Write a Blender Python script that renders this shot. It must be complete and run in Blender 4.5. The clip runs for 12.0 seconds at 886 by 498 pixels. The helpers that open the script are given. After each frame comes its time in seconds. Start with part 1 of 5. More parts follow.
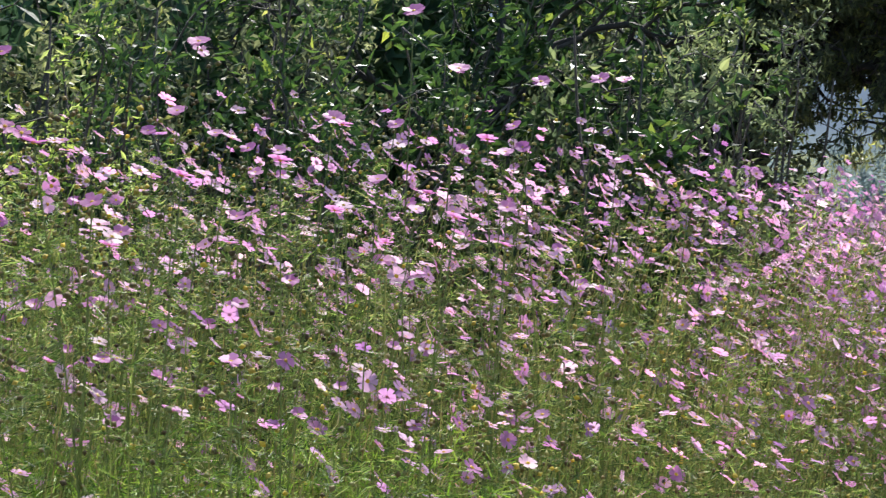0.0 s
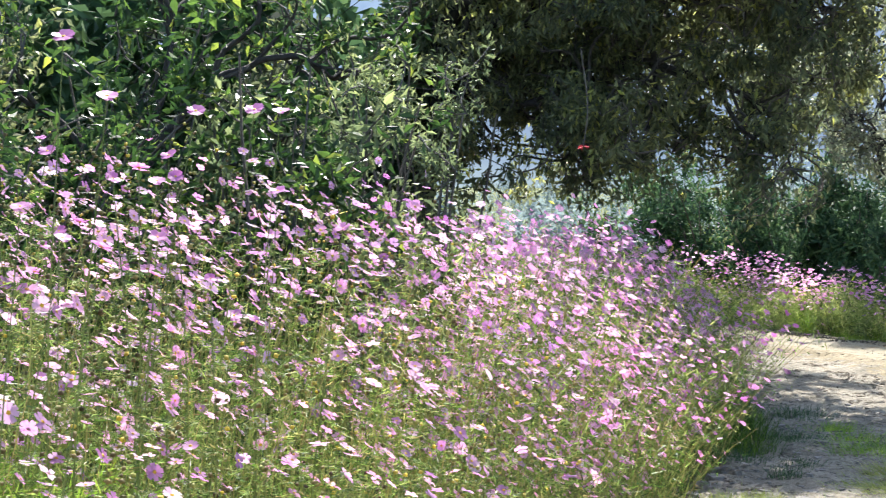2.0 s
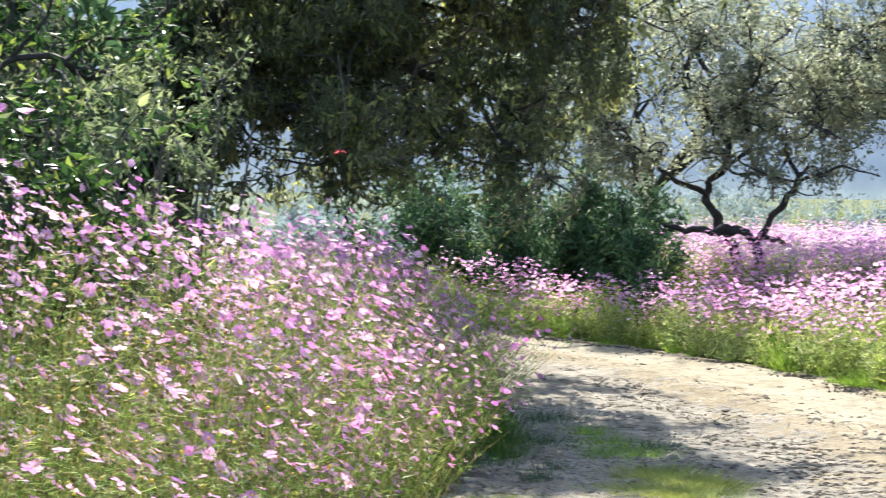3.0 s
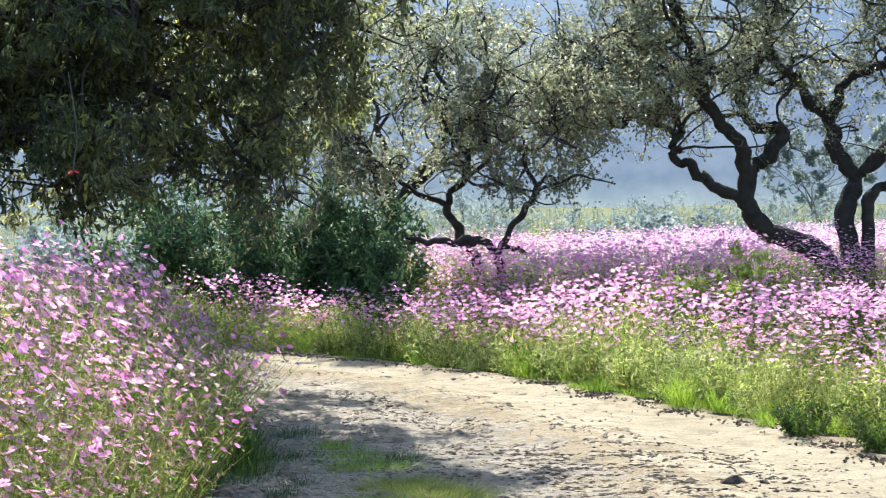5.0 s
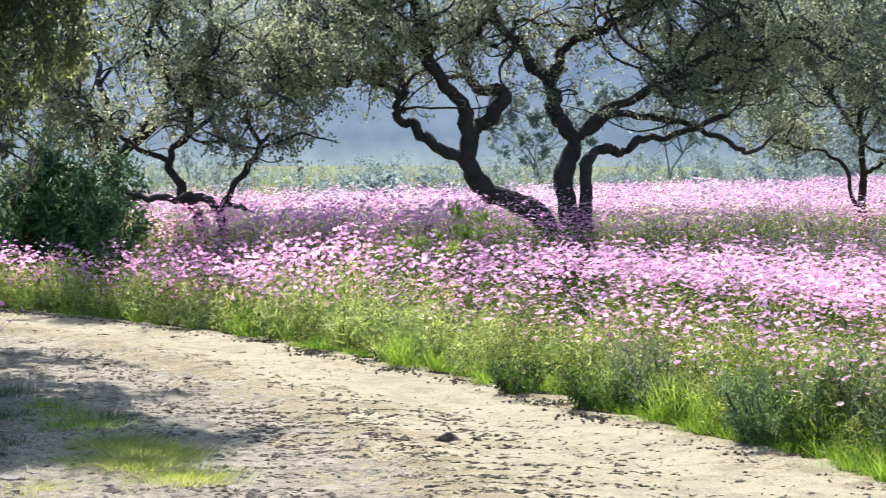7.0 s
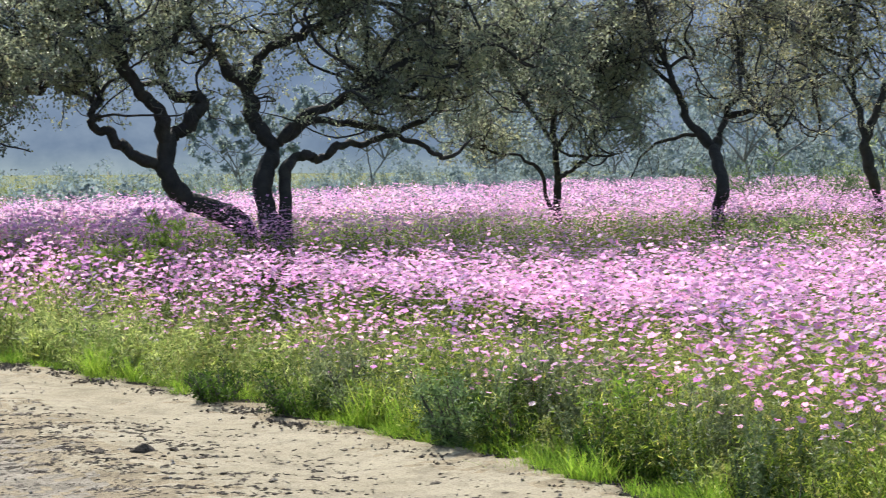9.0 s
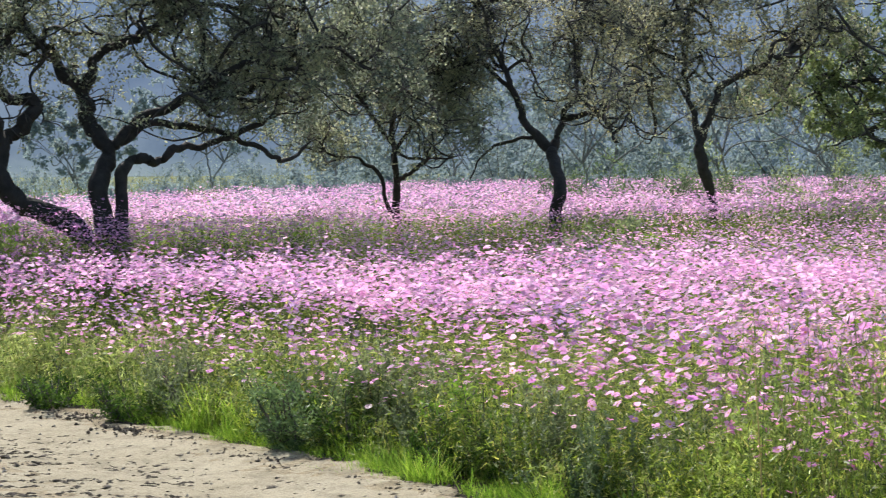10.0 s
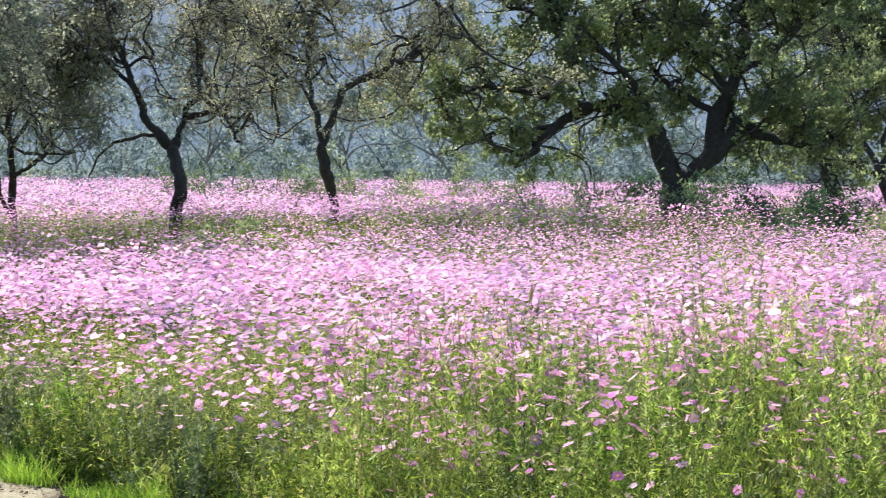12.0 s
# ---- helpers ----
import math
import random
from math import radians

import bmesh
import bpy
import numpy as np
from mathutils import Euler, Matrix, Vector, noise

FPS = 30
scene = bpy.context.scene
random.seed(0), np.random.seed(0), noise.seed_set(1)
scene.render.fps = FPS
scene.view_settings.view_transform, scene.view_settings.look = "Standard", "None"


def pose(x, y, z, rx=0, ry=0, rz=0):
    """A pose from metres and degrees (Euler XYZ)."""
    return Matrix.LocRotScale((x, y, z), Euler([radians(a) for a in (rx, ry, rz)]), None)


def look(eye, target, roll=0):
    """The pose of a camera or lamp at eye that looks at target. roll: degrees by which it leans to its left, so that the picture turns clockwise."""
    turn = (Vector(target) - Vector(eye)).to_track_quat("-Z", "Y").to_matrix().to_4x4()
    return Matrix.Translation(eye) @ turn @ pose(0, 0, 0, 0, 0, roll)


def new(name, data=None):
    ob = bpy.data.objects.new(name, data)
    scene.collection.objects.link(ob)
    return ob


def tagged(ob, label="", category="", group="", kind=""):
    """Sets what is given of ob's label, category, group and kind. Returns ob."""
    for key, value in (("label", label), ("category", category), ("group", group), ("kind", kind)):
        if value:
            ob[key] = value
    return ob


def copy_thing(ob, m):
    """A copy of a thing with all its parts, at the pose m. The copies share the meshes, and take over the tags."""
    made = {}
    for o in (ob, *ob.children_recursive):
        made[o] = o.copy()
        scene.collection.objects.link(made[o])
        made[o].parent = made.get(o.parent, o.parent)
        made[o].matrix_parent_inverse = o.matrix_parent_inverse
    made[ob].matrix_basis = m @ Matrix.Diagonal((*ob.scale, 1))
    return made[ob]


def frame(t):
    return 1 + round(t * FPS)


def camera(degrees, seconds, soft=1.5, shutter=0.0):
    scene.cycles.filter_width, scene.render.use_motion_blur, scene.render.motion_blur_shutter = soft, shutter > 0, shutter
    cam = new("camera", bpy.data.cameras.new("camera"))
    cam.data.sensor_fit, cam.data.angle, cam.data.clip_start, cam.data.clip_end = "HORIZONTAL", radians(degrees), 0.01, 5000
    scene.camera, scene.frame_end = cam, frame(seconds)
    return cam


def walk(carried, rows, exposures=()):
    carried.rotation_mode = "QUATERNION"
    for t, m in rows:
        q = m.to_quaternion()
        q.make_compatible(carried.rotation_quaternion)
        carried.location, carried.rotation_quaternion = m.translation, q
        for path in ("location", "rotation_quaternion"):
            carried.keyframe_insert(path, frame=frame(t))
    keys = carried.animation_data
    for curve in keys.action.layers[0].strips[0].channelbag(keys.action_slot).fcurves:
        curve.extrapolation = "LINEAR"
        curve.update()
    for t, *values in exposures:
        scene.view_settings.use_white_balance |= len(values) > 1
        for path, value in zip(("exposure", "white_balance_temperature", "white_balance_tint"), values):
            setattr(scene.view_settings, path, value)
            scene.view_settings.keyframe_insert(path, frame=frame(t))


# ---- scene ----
# camera: it stands on the verge of a dirt road and turns to the right at arm's length
cam = camera(25.5, 12.0, 1.1, 0.2)
REACH, EYE_HEIGHT = 0.42, 1.65
TURNS = [  # seconds, heading to the right of +y, pitch, lean (degrees)
    (0.0, -25.00, -2.68, -0.74), (0.5, -22.69, -1.71, -1.25), (1.0, -20.72, -1.37, -1.00),
    (1.5, -18.35, -1.58, -0.32), (2.0, -15.53, -1.83, 0.17), (2.5, -12.96, -1.55, 0.51),
    (3.0, -8.64, -1.64, 0.75), (3.5, -4.60, -1.13, 0.44), (3.7, -3.89, -0.80, 0.27),
    (5.3, -0.49, -1.56, -0.51), (5.5, 0.17, -2.28, -0.30), (6.0, 1.90, -2.21, -0.47),
    (6.5, 3.28, -2.39, 0.11), (6.7, 4.73, -2.50, 0.16), (8.3, 11.38, -2.02, -0.37),
    (8.5, 12.20, -2.11, -0.57), (9.0, 15.31, -2.28, -0.42), (9.5, 17.49, -2.32, -0.47),
    (10.0, 19.95, -2.24, -0.54), (10.5, 22.59, -2.29, -0.63), (11.0, 25.38, -2.33, -0.39),
    (11.5, 28.35, -2.40, 0.26), (12.0, 30.88, -2.23, 0.64)]


def carried_pose(heading, pitch, lean):
    a, p = radians(heading), radians(pitch)
    eye = Vector((REACH * math.sin(a), REACH * math.cos(a), EYE_HEIGHT))
    return look(eye, eye + Vector((math.sin(a) * math.cos(p), math.cos(a) * math.cos(p), math.sin(p))), lean)


walk(cam, [(t, carried_pose(h, p, r)) for t, h, p, r in TURNS], [(0.0, 0.84), (0.6, 1.0), (1.5, 1.48), (2.5, 1.58), (3.7, 1.55), (5.3, 1.38), (6.7, 1.3), (8.5, 1.1), (9.0, 0.9), (10.0, 0.78), (11.0, 0.76), (11.5, 0.95), (12.0, 1.15)])

# light: morning sun ahead of the camera, clear sky
SUN_AZ, SUN_EL = -10.0, 48.0
world = bpy.data.worlds.new("sky")
scene.world = world
world.use_nodes = True
wn = world.node_tree.nodes
sky = wn.new("ShaderNodeTexSky")
sky.sky_type, sky.sun_disc = "NISHITA", False
sky.sun_elevation, sky.sun_rotation = radians(SUN_EL), radians(SUN_AZ)
world.node_tree.links.new(sky.outputs[0], wn["Background"].inputs[0])
wn["Background"].inputs[1].default_value = 0.14
sun = new("sun", bpy.data.lights.new("sun", "SUN"))
sun.data.energy, sun.data.angle, sun.data.color = 5.0, radians(0.55), (1.0, 0.96, 0.92)
SUN = Vector((math.sin(radians(SUN_AZ)) * math.cos(radians(SUN_EL)), math.cos(radians(SUN_AZ)) * math.cos(radians(SUN_EL)), math.sin(radians(SUN_EL))))
sun.matrix_world = look(SUN * 60, (0, 0, 0))

rng = np.random.default_rng(7)


# ---- materials ----
def material(name):
    m = bpy.data.materials.new(name)
    m.use_nodes = True
    nt = m.node_tree
    return m, nt, nt.nodes["Principled BSDF"], nt.nodes["Material Output"]


def ramp(nt, fac, stops):
    r = nt.nodes.new("ShaderNodeValToRGB")
    r.color_ramp.elements[0].position, r.color_ramp.elements[0].color = stops[0][0], (*stops[0][1], 1)
    r.color_ramp.elements[1].position, r.color_ramp.elements[1].color = stops[-1][0], (*stops[-1][1], 1)
    for p, c in stops[1:-1]:
        e = r.color_ramp.elements.new(p)
        e.color = (*c, 1)
    nt.links.new(fac, r.inputs[0])
    return r.outputs[0]


def noise_node(nt, scale, detail=4.0, rough=0.6):
    tc = nt.nodes.new("ShaderNodeTexCoord")
    n = nt.nodes.new("ShaderNodeTexNoise")
    n.inputs["Scale"].default_value, n.inputs["Detail"].default_value, n.inputs["Roughness"].default_value = scale, detail, rough
    nt.links.new(tc.outputs["Object"], n.inputs["Vector"])
    return n.outputs[0]


def mix_colour(nt, fac, a, b, how="MIX"):
    x = nt.nodes.new("ShaderNodeMix")
    x.data_type, x.blend_type = "RGBA", how
    for k, s in ((0, fac), (6, a), (7, b)):
        if isinstance(s, (int, float)):
            x.inputs[k].default_value = s
        elif isinstance(s, tuple):
            x.inputs[k].default_value = (*s, 1)
        else:
            nt.links.new(s, x.inputs[k])
    return x.outputs[2]


def bump(nt, bsdf, height, strength, distance=0.02):
    b = nt.nodes.new("ShaderNodeBump")
    b.inputs["Strength"].default_value, b.inputs["Distance"].default_value = strength, distance
    nt.links.new(height, b.inputs["Height"])
    nt.links.new(b.outputs[0], bsdf.inputs["Normal"])


def leafy(name, stops, through_light=0.45, rough=0.45, patch=0.8, sheen=0.5, depth=1.0):
    """A thin blade that lets light through; every blade takes its own tone."""
    m, nt, p, out = material(name)
    geo = nt.nodes.new("ShaderNodeNewGeometry")
    tone = ramp(nt, geo.outputs["Random Per Island"], stops)
    big = noise_node(nt, patch, 3.0)
    dark = ramp(nt, big, [(0.34, (0.42, 0.49, 0.52)), (0.66, (1.28, 1.22, 1.0))])
    tone = mix_colour(nt, depth, tone, dark, "MULTIPLY")
    nt.links.new(tone, p.inputs["Base Color"])
    p.inputs["Roughness"].default_value = rough
    p.inputs["Specular IOR Level"].default_value = sheen
    tr = nt.nodes.new("ShaderNodeBsdfTranslucent")
    nt.links.new(tone, tr.inputs[0])
    mx = nt.nodes.new("ShaderNodeMixShader")
    mx.inputs[0].default_value = through_light
    nt.links.new(p.outputs[0], mx.inputs[1])
    nt.links.new(tr.outputs[0], mx.inputs[2])
    nt.links.new(mx.outputs[0], out.inputs["Surface"])
    return m


def bark(name, dark, light, scale=9.0):
    m, nt, p, out = material(name)
    n = noise_node(nt, scale, 8.0, 0.7)
    c = ramp(nt, n, [(0.35, dark), (0.7, light)])
    big = ramp(nt, noise_node(nt, 1.3, 3.0), [(0.35, (0.8, 0.8, 0.8)), (0.7, (1.2, 1.18, 1.1))])
    nt.links.new(mix_colour(nt, 1.0, c, big, "MULTIPLY"), p.inputs["Base Color"])
    p.inputs["Roughness"].default_value = 0.9
    bump(nt, p, n, 0.8, 0.03)
    return m


def earth(name, stops, fine=60.0, patch=1.1, relief=0.6, spots=None, pit=0.55):
    m, nt, p, out = material(name)
    a, b, c = noise_node(nt, patch, 6.0, 0.65), noise_node(nt, fine, 6.0, 0.7), noise_node(nt, patch * 6, 5.0, 0.6)
    col = ramp(nt, a, stops)
    grain = ramp(nt, b, [(0.3, (0.52, 0.51, 0.49)), (0.5, (1.0, 1.0, 1.0)), (0.72, (1.28, 1.27, 1.25))])
    col = mix_colour(nt, 1.0, col, grain, "MULTIPLY")
    blot = ramp(nt, c, [(0.36, (0.74, 0.73, 0.72)), (0.52, (1.0, 1.0, 1.0))])
    col = mix_colour(nt, 1.0, col, blot, "MULTIPLY")
    high = b
    if spots:
        # crumbs and cracks in the dried crust
        s = noise_node(nt, spots, 8.0, 0.78)
        col = mix_colour(nt, 1.0, col, ramp(nt, s, [(0.40, (pit, pit * 0.97, pit * 0.94)), (0.47, (0.95, 0.95, 0.95)), (0.7, (1.06, 1.05, 1.04))]), "MULTIPLY")
        high = mix_colour(nt, 0.5, b, s)
    nt.links.new(col, p.inputs["Base Color"])
    p.inputs["Roughness"].default_value = 0.95
    p.inputs["Specular IOR Level"].default_value = 0.2
    bump(nt, p, high, relief, 0.03 if spots else 0.02)
    return m


PETAL = leafy("cosmos_petal", [(0.0, (0.70, 0.27, 0.67)), (0.5, (0.85, 0.42, 0.79)), (0.92, (0.92, 0.54, 0.86)), (1.0, (0.93, 0.68, 0.88))], 0.6, 0.5, 1.5, 0.3)
STAND_PETAL = leafy("tall_cosmos_petal", [(0.0, (0.60, 0.19, 0.57)), (0.5, (0.79, 0.34, 0.74)), (0.92, (0.89, 0.48, 0.83)), (1.0, (0.93, 0.66, 0.89))], 0.55, 0.5, 1.5, 0.3)
PETAL_DEEP = leafy("cosmos_petal_deep", [(0.0, (0.55, 0.16, 0.52)), (0.6, (0.74, 0.30, 0.68)), (1.0, (0.86, 0.52, 0.82))], 0.5, 0.5, 1.5, 0.3)
DISC = leafy("cosmos_disc", [(0.0, (0.55, 0.24, 0.02)), (1.0, (0.8, 0.5, 0.04))], 0.1, 0.7)
SEED = leafy("spent_head", [(0.0, (0.10, 0.065, 0.03)), (0.45, (0.26, 0.20, 0.08)), (0.8, (0.36, 0.38, 0.12)), (0.9, (0.60, 0.46, 0.10)), (1.0, (0.75, 0.55, 0.06))], 0.25, 0.8)
STEM = leafy("cosmos_stem", [(0.0, (0.12, 0.15, 0.04)), (0.6, (0.22, 0.27, 0.07)), (1.0, (0.30, 0.22, 0.10))], 0.3, 0.5)
THREAD = leafy("cosmos_thread_leaf", [(0.0, (0.02, 0.045, 0.006)), (0.45, (0.09, 0.16, 0.018)), (0.85, (0.37, 0.48, 0.06)), (1.0, (0.62, 0.57, 0.18))], 0.5, 0.5, 3.0, 0.5)
STAND_THREAD = leafy("fresh_thread_leaf", [(0.0, (0.018, 0.045, 0.008)), (0.45, (0.10, 0.19, 0.028)), (0.8, (0.39, 0.53, 0.15)), (0.93, (0.54, 0.49, 0.20)), (1.0, (0.36, 0.24, 0.12))], 0.55, 0.5, 2.5)
# lighter copy of the thread leaf: light through the bend's plants, put into the colour
PALE_THREAD = leafy("sunlit_thread_leaf", [(0.0, (0.15, 0.22, 0.055)), (0.45, (0.36, 0.46, 0.14)), (0.85, (0.56, 0.64, 0.24)), (1.0, (0.68, 0.64, 0.34))], 0.6, 0.5, 2.5)
GRASS = leafy("verge_grass", [(0.0, (0.13, 0.26, 0.025)), (0.6, (0.26, 0.44, 0.045)), (1.0, (0.42, 0.52, 0.10))], 0.5, 0.45, 2.0)
FRESH = leafy("fresh_weed_leaf", [(0.0, (0.26, 0.37, 0.07)), (0.6, (0.46, 0.58, 0.14)), (1.0, (0.62, 0.68, 0.25))], 0.68, 0.45, 2.0)
DRY_GRASS = leafy("shoulder_grass", [(0.0, (0.22, 0.29, 0.055)), (0.6, (0.36, 0.43, 0.10)), (1.0, (0.54, 0.48, 0.21))], 0.5, 0.5)
SAGE = leafy("sage_leaf", [(0.0, (0.10, 0.16, 0.07)), (0.7, (0.18, 0.25, 0.12)), (1.0, (0.28, 0.34, 0.18))], 0.35, 0.6)
OAK_LEAF = leafy("oak_leaf", [(0.0, (0.18, 0.20, 0.145)), (0.6, (0.30, 0.33, 0.24)), (0.93, (0.43, 0.46, 0.33)), (1.0, (0.48, 0.45, 0.28))], 0.58, 0.45, 0.8, 0.7)
OAK_BROWN = leafy("tired_oak_leaf", [(0.0, (0.22, 0.21, 0.16)), (0.55, (0.33, 0.335, 0.24)), (0.92, (0.44, 0.43, 0.27)), (1.0, (0.55, 0.48, 0.18))], 0.55, 0.5)
OAK_GREEN = leafy("fresh_oak_leaf", [(0.0, (0.13, 0.165, 0.085)), (0.6, (0.25, 0.31, 0.15)), (1.0, (0.42, 0.48, 0.22))], 0.55, 0.45)
SHRUB_LEAF = leafy("shrub_leaf", [(0.0, (0.018, 0.042, 0.014)), (0.6, (0.045, 0.10, 0.028)), (0.9, (0.13, 0.23, 0.05)), (1.0, (0.40, 0.46, 0.08))], 0.5, 0.42, 0.8, 0.35)
DROOP_LEAF = leafy("drooping_leaf", [(0.0, (0.08, 0.098, 0.062)), (0.65, (0.175, 0.205, 0.118)), (0.9, (0.31, 0.345, 0.17)), (1.0, (0.46, 0.48, 0.13))], 0.6, 0.45, 0.8, 0.3)
DEEP_GREEN = leafy("deep_green_weed", [(0.0, (0.035, 0.075, 0.012)), (0.6, (0.085, 0.165, 0.026)), (1.0, (0.18, 0.30, 0.05))], 0.35, 0.6, 0.8, 0.2)
BUSH_LEAF = leafy("dark_bush_leaf", [(0.0, (0.04, 0.09, 0.05)), (0.7, (0.085, 0.16, 0.08)), (1.0, (0.17, 0.27, 0.12))], 0.36, 0.6, 0.8, 0.2)
BLUE_WEED = leafy("blue_green_weed", [(0.0, (0.10, 0.17, 0.06)), (0.6, (0.20, 0.31, 0.11)), (1.0, (0.34, 0.46, 0.20))], 0.45, 0.5)
# leaves of far growth: distance haze is painted into this pale bluish colour
FAR_LEAF = leafy("hazed_far_leaf", [(0.0, (0.19, 0.255, 0.285)), (0.6, (0.24, 0.30, 0.315)), (1.0, (0.32, 0.37, 0.335))], 0.55, 0.7, 0.15, 0.2, 0.5)
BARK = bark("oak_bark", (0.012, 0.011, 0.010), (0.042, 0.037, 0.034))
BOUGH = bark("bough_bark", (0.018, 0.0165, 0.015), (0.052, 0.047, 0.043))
TWIG = bark("twig_bark", (0.055, 0.05, 0.046), (0.14, 0.128, 0.115))
# far bark, lightened with painted haze as well
FAR_BARK = bark("hazed_far_bark", (0.12, 0.125, 0.12), (0.19, 0.195, 0.19))
CRUST = earth("grey_crust", [(0.3, (0.178, 0.156, 0.115)), (0.5, (0.25, 0.224, 0.17)), (0.72, (0.32, 0.288, 0.222))], 38.0, 1.6, 1.0, 10.0, 0.3)
LANE = earth("packed_lane", [(0.3, (0.22, 0.19, 0.122)), (0.5, (0.262, 0.23, 0.155)), (0.72, (0.305, 0.272, 0.19))], 60.0, 0.9, 0.5)
DIRT = earth("road_dirt", [(0.3, (0.198, 0.16, 0.094)), (0.5, (0.245, 0.203, 0.126)), (0.72, (0.29, 0.248, 0.165))], 45.0, 0.7, 0.8, 14.0)
SOIL = earth("field_soil", [(0.3, (0.07, 0.08, 0.03)), (0.55, (0.11, 0.13, 0.045)), (0.75, (0.17, 0.17, 0.07))], 30.0, 0.4, 0.8)
STONE = earth("grey_stone", [(0.3, (0.09, 0.08, 0.066)), (0.6, (0.18, 0.16, 0.13)), (0.8, (0.29, 0.26, 0.21))], 50.0, 4.0, 0.7)
# dark brown earth, with the shade of backlit sides put into its colour
CLOD = earth("shaded_dark_clod", [(0.3, (0.055, 0.045, 0.034)), (0.6, (0.105, 0.088, 0.068)), (0.8, (0.17, 0.148, 0.118))], 60.0, 5.0, 0.9)
RED = leafy("red_petal", [(0.0, (0.35, 0.01, 0.02)), (1.0, (0.5, 0.03, 0.04))], 0.3, 0.5)
SLAB = earth("grey_slab", [(0.3, (0.17, 0.16, 0.14)), (0.55, (0.26, 0.24, 0.21)), (0.8, (0.36, 0.33, 0.28))], 40.0, 3.0, 0.8)
DARK_SOIL = earth("crumbled_soil", [(0.3, (0.16, 0.135, 0.10)), (0.55, (0.25, 0.21, 0.16)), (0.8, (0.34, 0.30, 0.23))], 60.0, 5.0, 0.8)


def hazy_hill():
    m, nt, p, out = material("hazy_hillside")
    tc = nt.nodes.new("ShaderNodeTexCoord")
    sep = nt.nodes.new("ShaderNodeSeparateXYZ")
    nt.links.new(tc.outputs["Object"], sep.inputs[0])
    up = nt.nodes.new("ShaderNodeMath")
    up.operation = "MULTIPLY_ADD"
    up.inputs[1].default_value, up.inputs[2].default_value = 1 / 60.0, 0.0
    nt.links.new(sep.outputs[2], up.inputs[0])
    # the haze is painted: a glowing blue that changes with height
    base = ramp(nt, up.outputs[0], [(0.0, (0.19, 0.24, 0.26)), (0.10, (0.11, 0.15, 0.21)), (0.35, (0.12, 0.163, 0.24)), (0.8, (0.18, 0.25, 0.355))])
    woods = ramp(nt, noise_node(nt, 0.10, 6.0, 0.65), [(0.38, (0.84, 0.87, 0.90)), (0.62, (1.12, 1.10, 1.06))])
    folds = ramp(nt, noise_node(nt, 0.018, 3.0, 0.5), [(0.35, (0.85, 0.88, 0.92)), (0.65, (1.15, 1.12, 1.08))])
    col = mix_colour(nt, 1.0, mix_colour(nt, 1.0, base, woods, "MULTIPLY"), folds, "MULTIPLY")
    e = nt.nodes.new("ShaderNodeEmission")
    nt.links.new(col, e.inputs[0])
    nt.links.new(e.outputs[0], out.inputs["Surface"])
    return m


HILL = hazy_hill()


# ---- mesh tools ----
class Batch:
    """Gathers vertices and faces and makes one mesh of them."""

    def __init__(self):
        self.v, self.f, self.m, self.n = [], [], [], 0

    def add(self, v, f, m=0):
        v, f = np.asarray(v, np.float32).reshape(-1, 3), np.asarray(f, np.int32)
        if len(v):
            self.v.append(v), self.f.append(f + self.n), self.m.append(m)
            self.n += len(v)
        return self

    def mesh(self, name, mats, smooth=False):
        me = bpy.data.meshes.new(name)
        v = np.concatenate(self.v)
        sizes = np.concatenate([np.full(len(f), f.shape[1], np.int32) for f in self.f])
        loops = np.concatenate([f.ravel() for f in self.f])
        me.vertices.add(len(v)), me.vertices.foreach_set("co", v.ravel())
        me.loops.add(len(loops)), me.loops.foreach_set("vertex_index", loops)
        me.polygons.add(len(sizes))
        me.polygons.foreach_set("loop_start", np.concatenate([[0], np.cumsum(sizes)[:-1]]).astype(np.int32))
        me.polygons.foreach_set("material_index", np.concatenate([np.full(len(f), m, np.int32) for f, m in zip(self.f, self.m)]))
        me.polygons.foreach_set("use_smooth", np.full(len(sizes), smooth))
        for m in mats:
            me.materials.append(m)
        me.update(calc_edges=True)
        return me

    def put(self, name, mats, parent=None, smooth=False):
        ob = new(name, self.mesh(name, mats, smooth))
        ob.parent = parent
        return ob


def unit(a):
    return a / np.maximum(np.linalg.norm(a, axis=-1, keepdims=True), 1e-9)


def tubes(P, R, sides):
    """Many tubes at once: P (count, points, 3), R (count, points)."""
    M, n = P.shape[:2]
    T = unit(np.gradient(P, axis=1))
    ref = unit(rng.normal(size=(M, 1, 3)))
    mean = unit(P[:, -1:] - P[:, :1] + 1e-6)
    ref = unit(ref - mean * (ref * mean).sum(-1, keepdims=True))
    U = unit(np.cross(T, ref))
    V = np.cross(T, U)
    a = np.arange(sides) * 2 * np.pi / sides
    ring = P[:, :, None] + R[:, :, None, None] * (np.cos(a)[:, None] * U[:, :, None] + np.sin(a)[:, None] * V[:, :, None])
    i = np.arange(M)[:, None, None] * n * sides
    j = np.arange(n - 1)[None, :, None] * sides
    k = np.arange(sides)[None, None, :]
    k2 = (k + 1) % sides
    f = np.stack(np.broadcast_arrays(i + j + k, i + j + k2, i + j + sides + k2, i + j + sides + k), -1).reshape(-1, 4)
    return ring.reshape(-1, 3), f


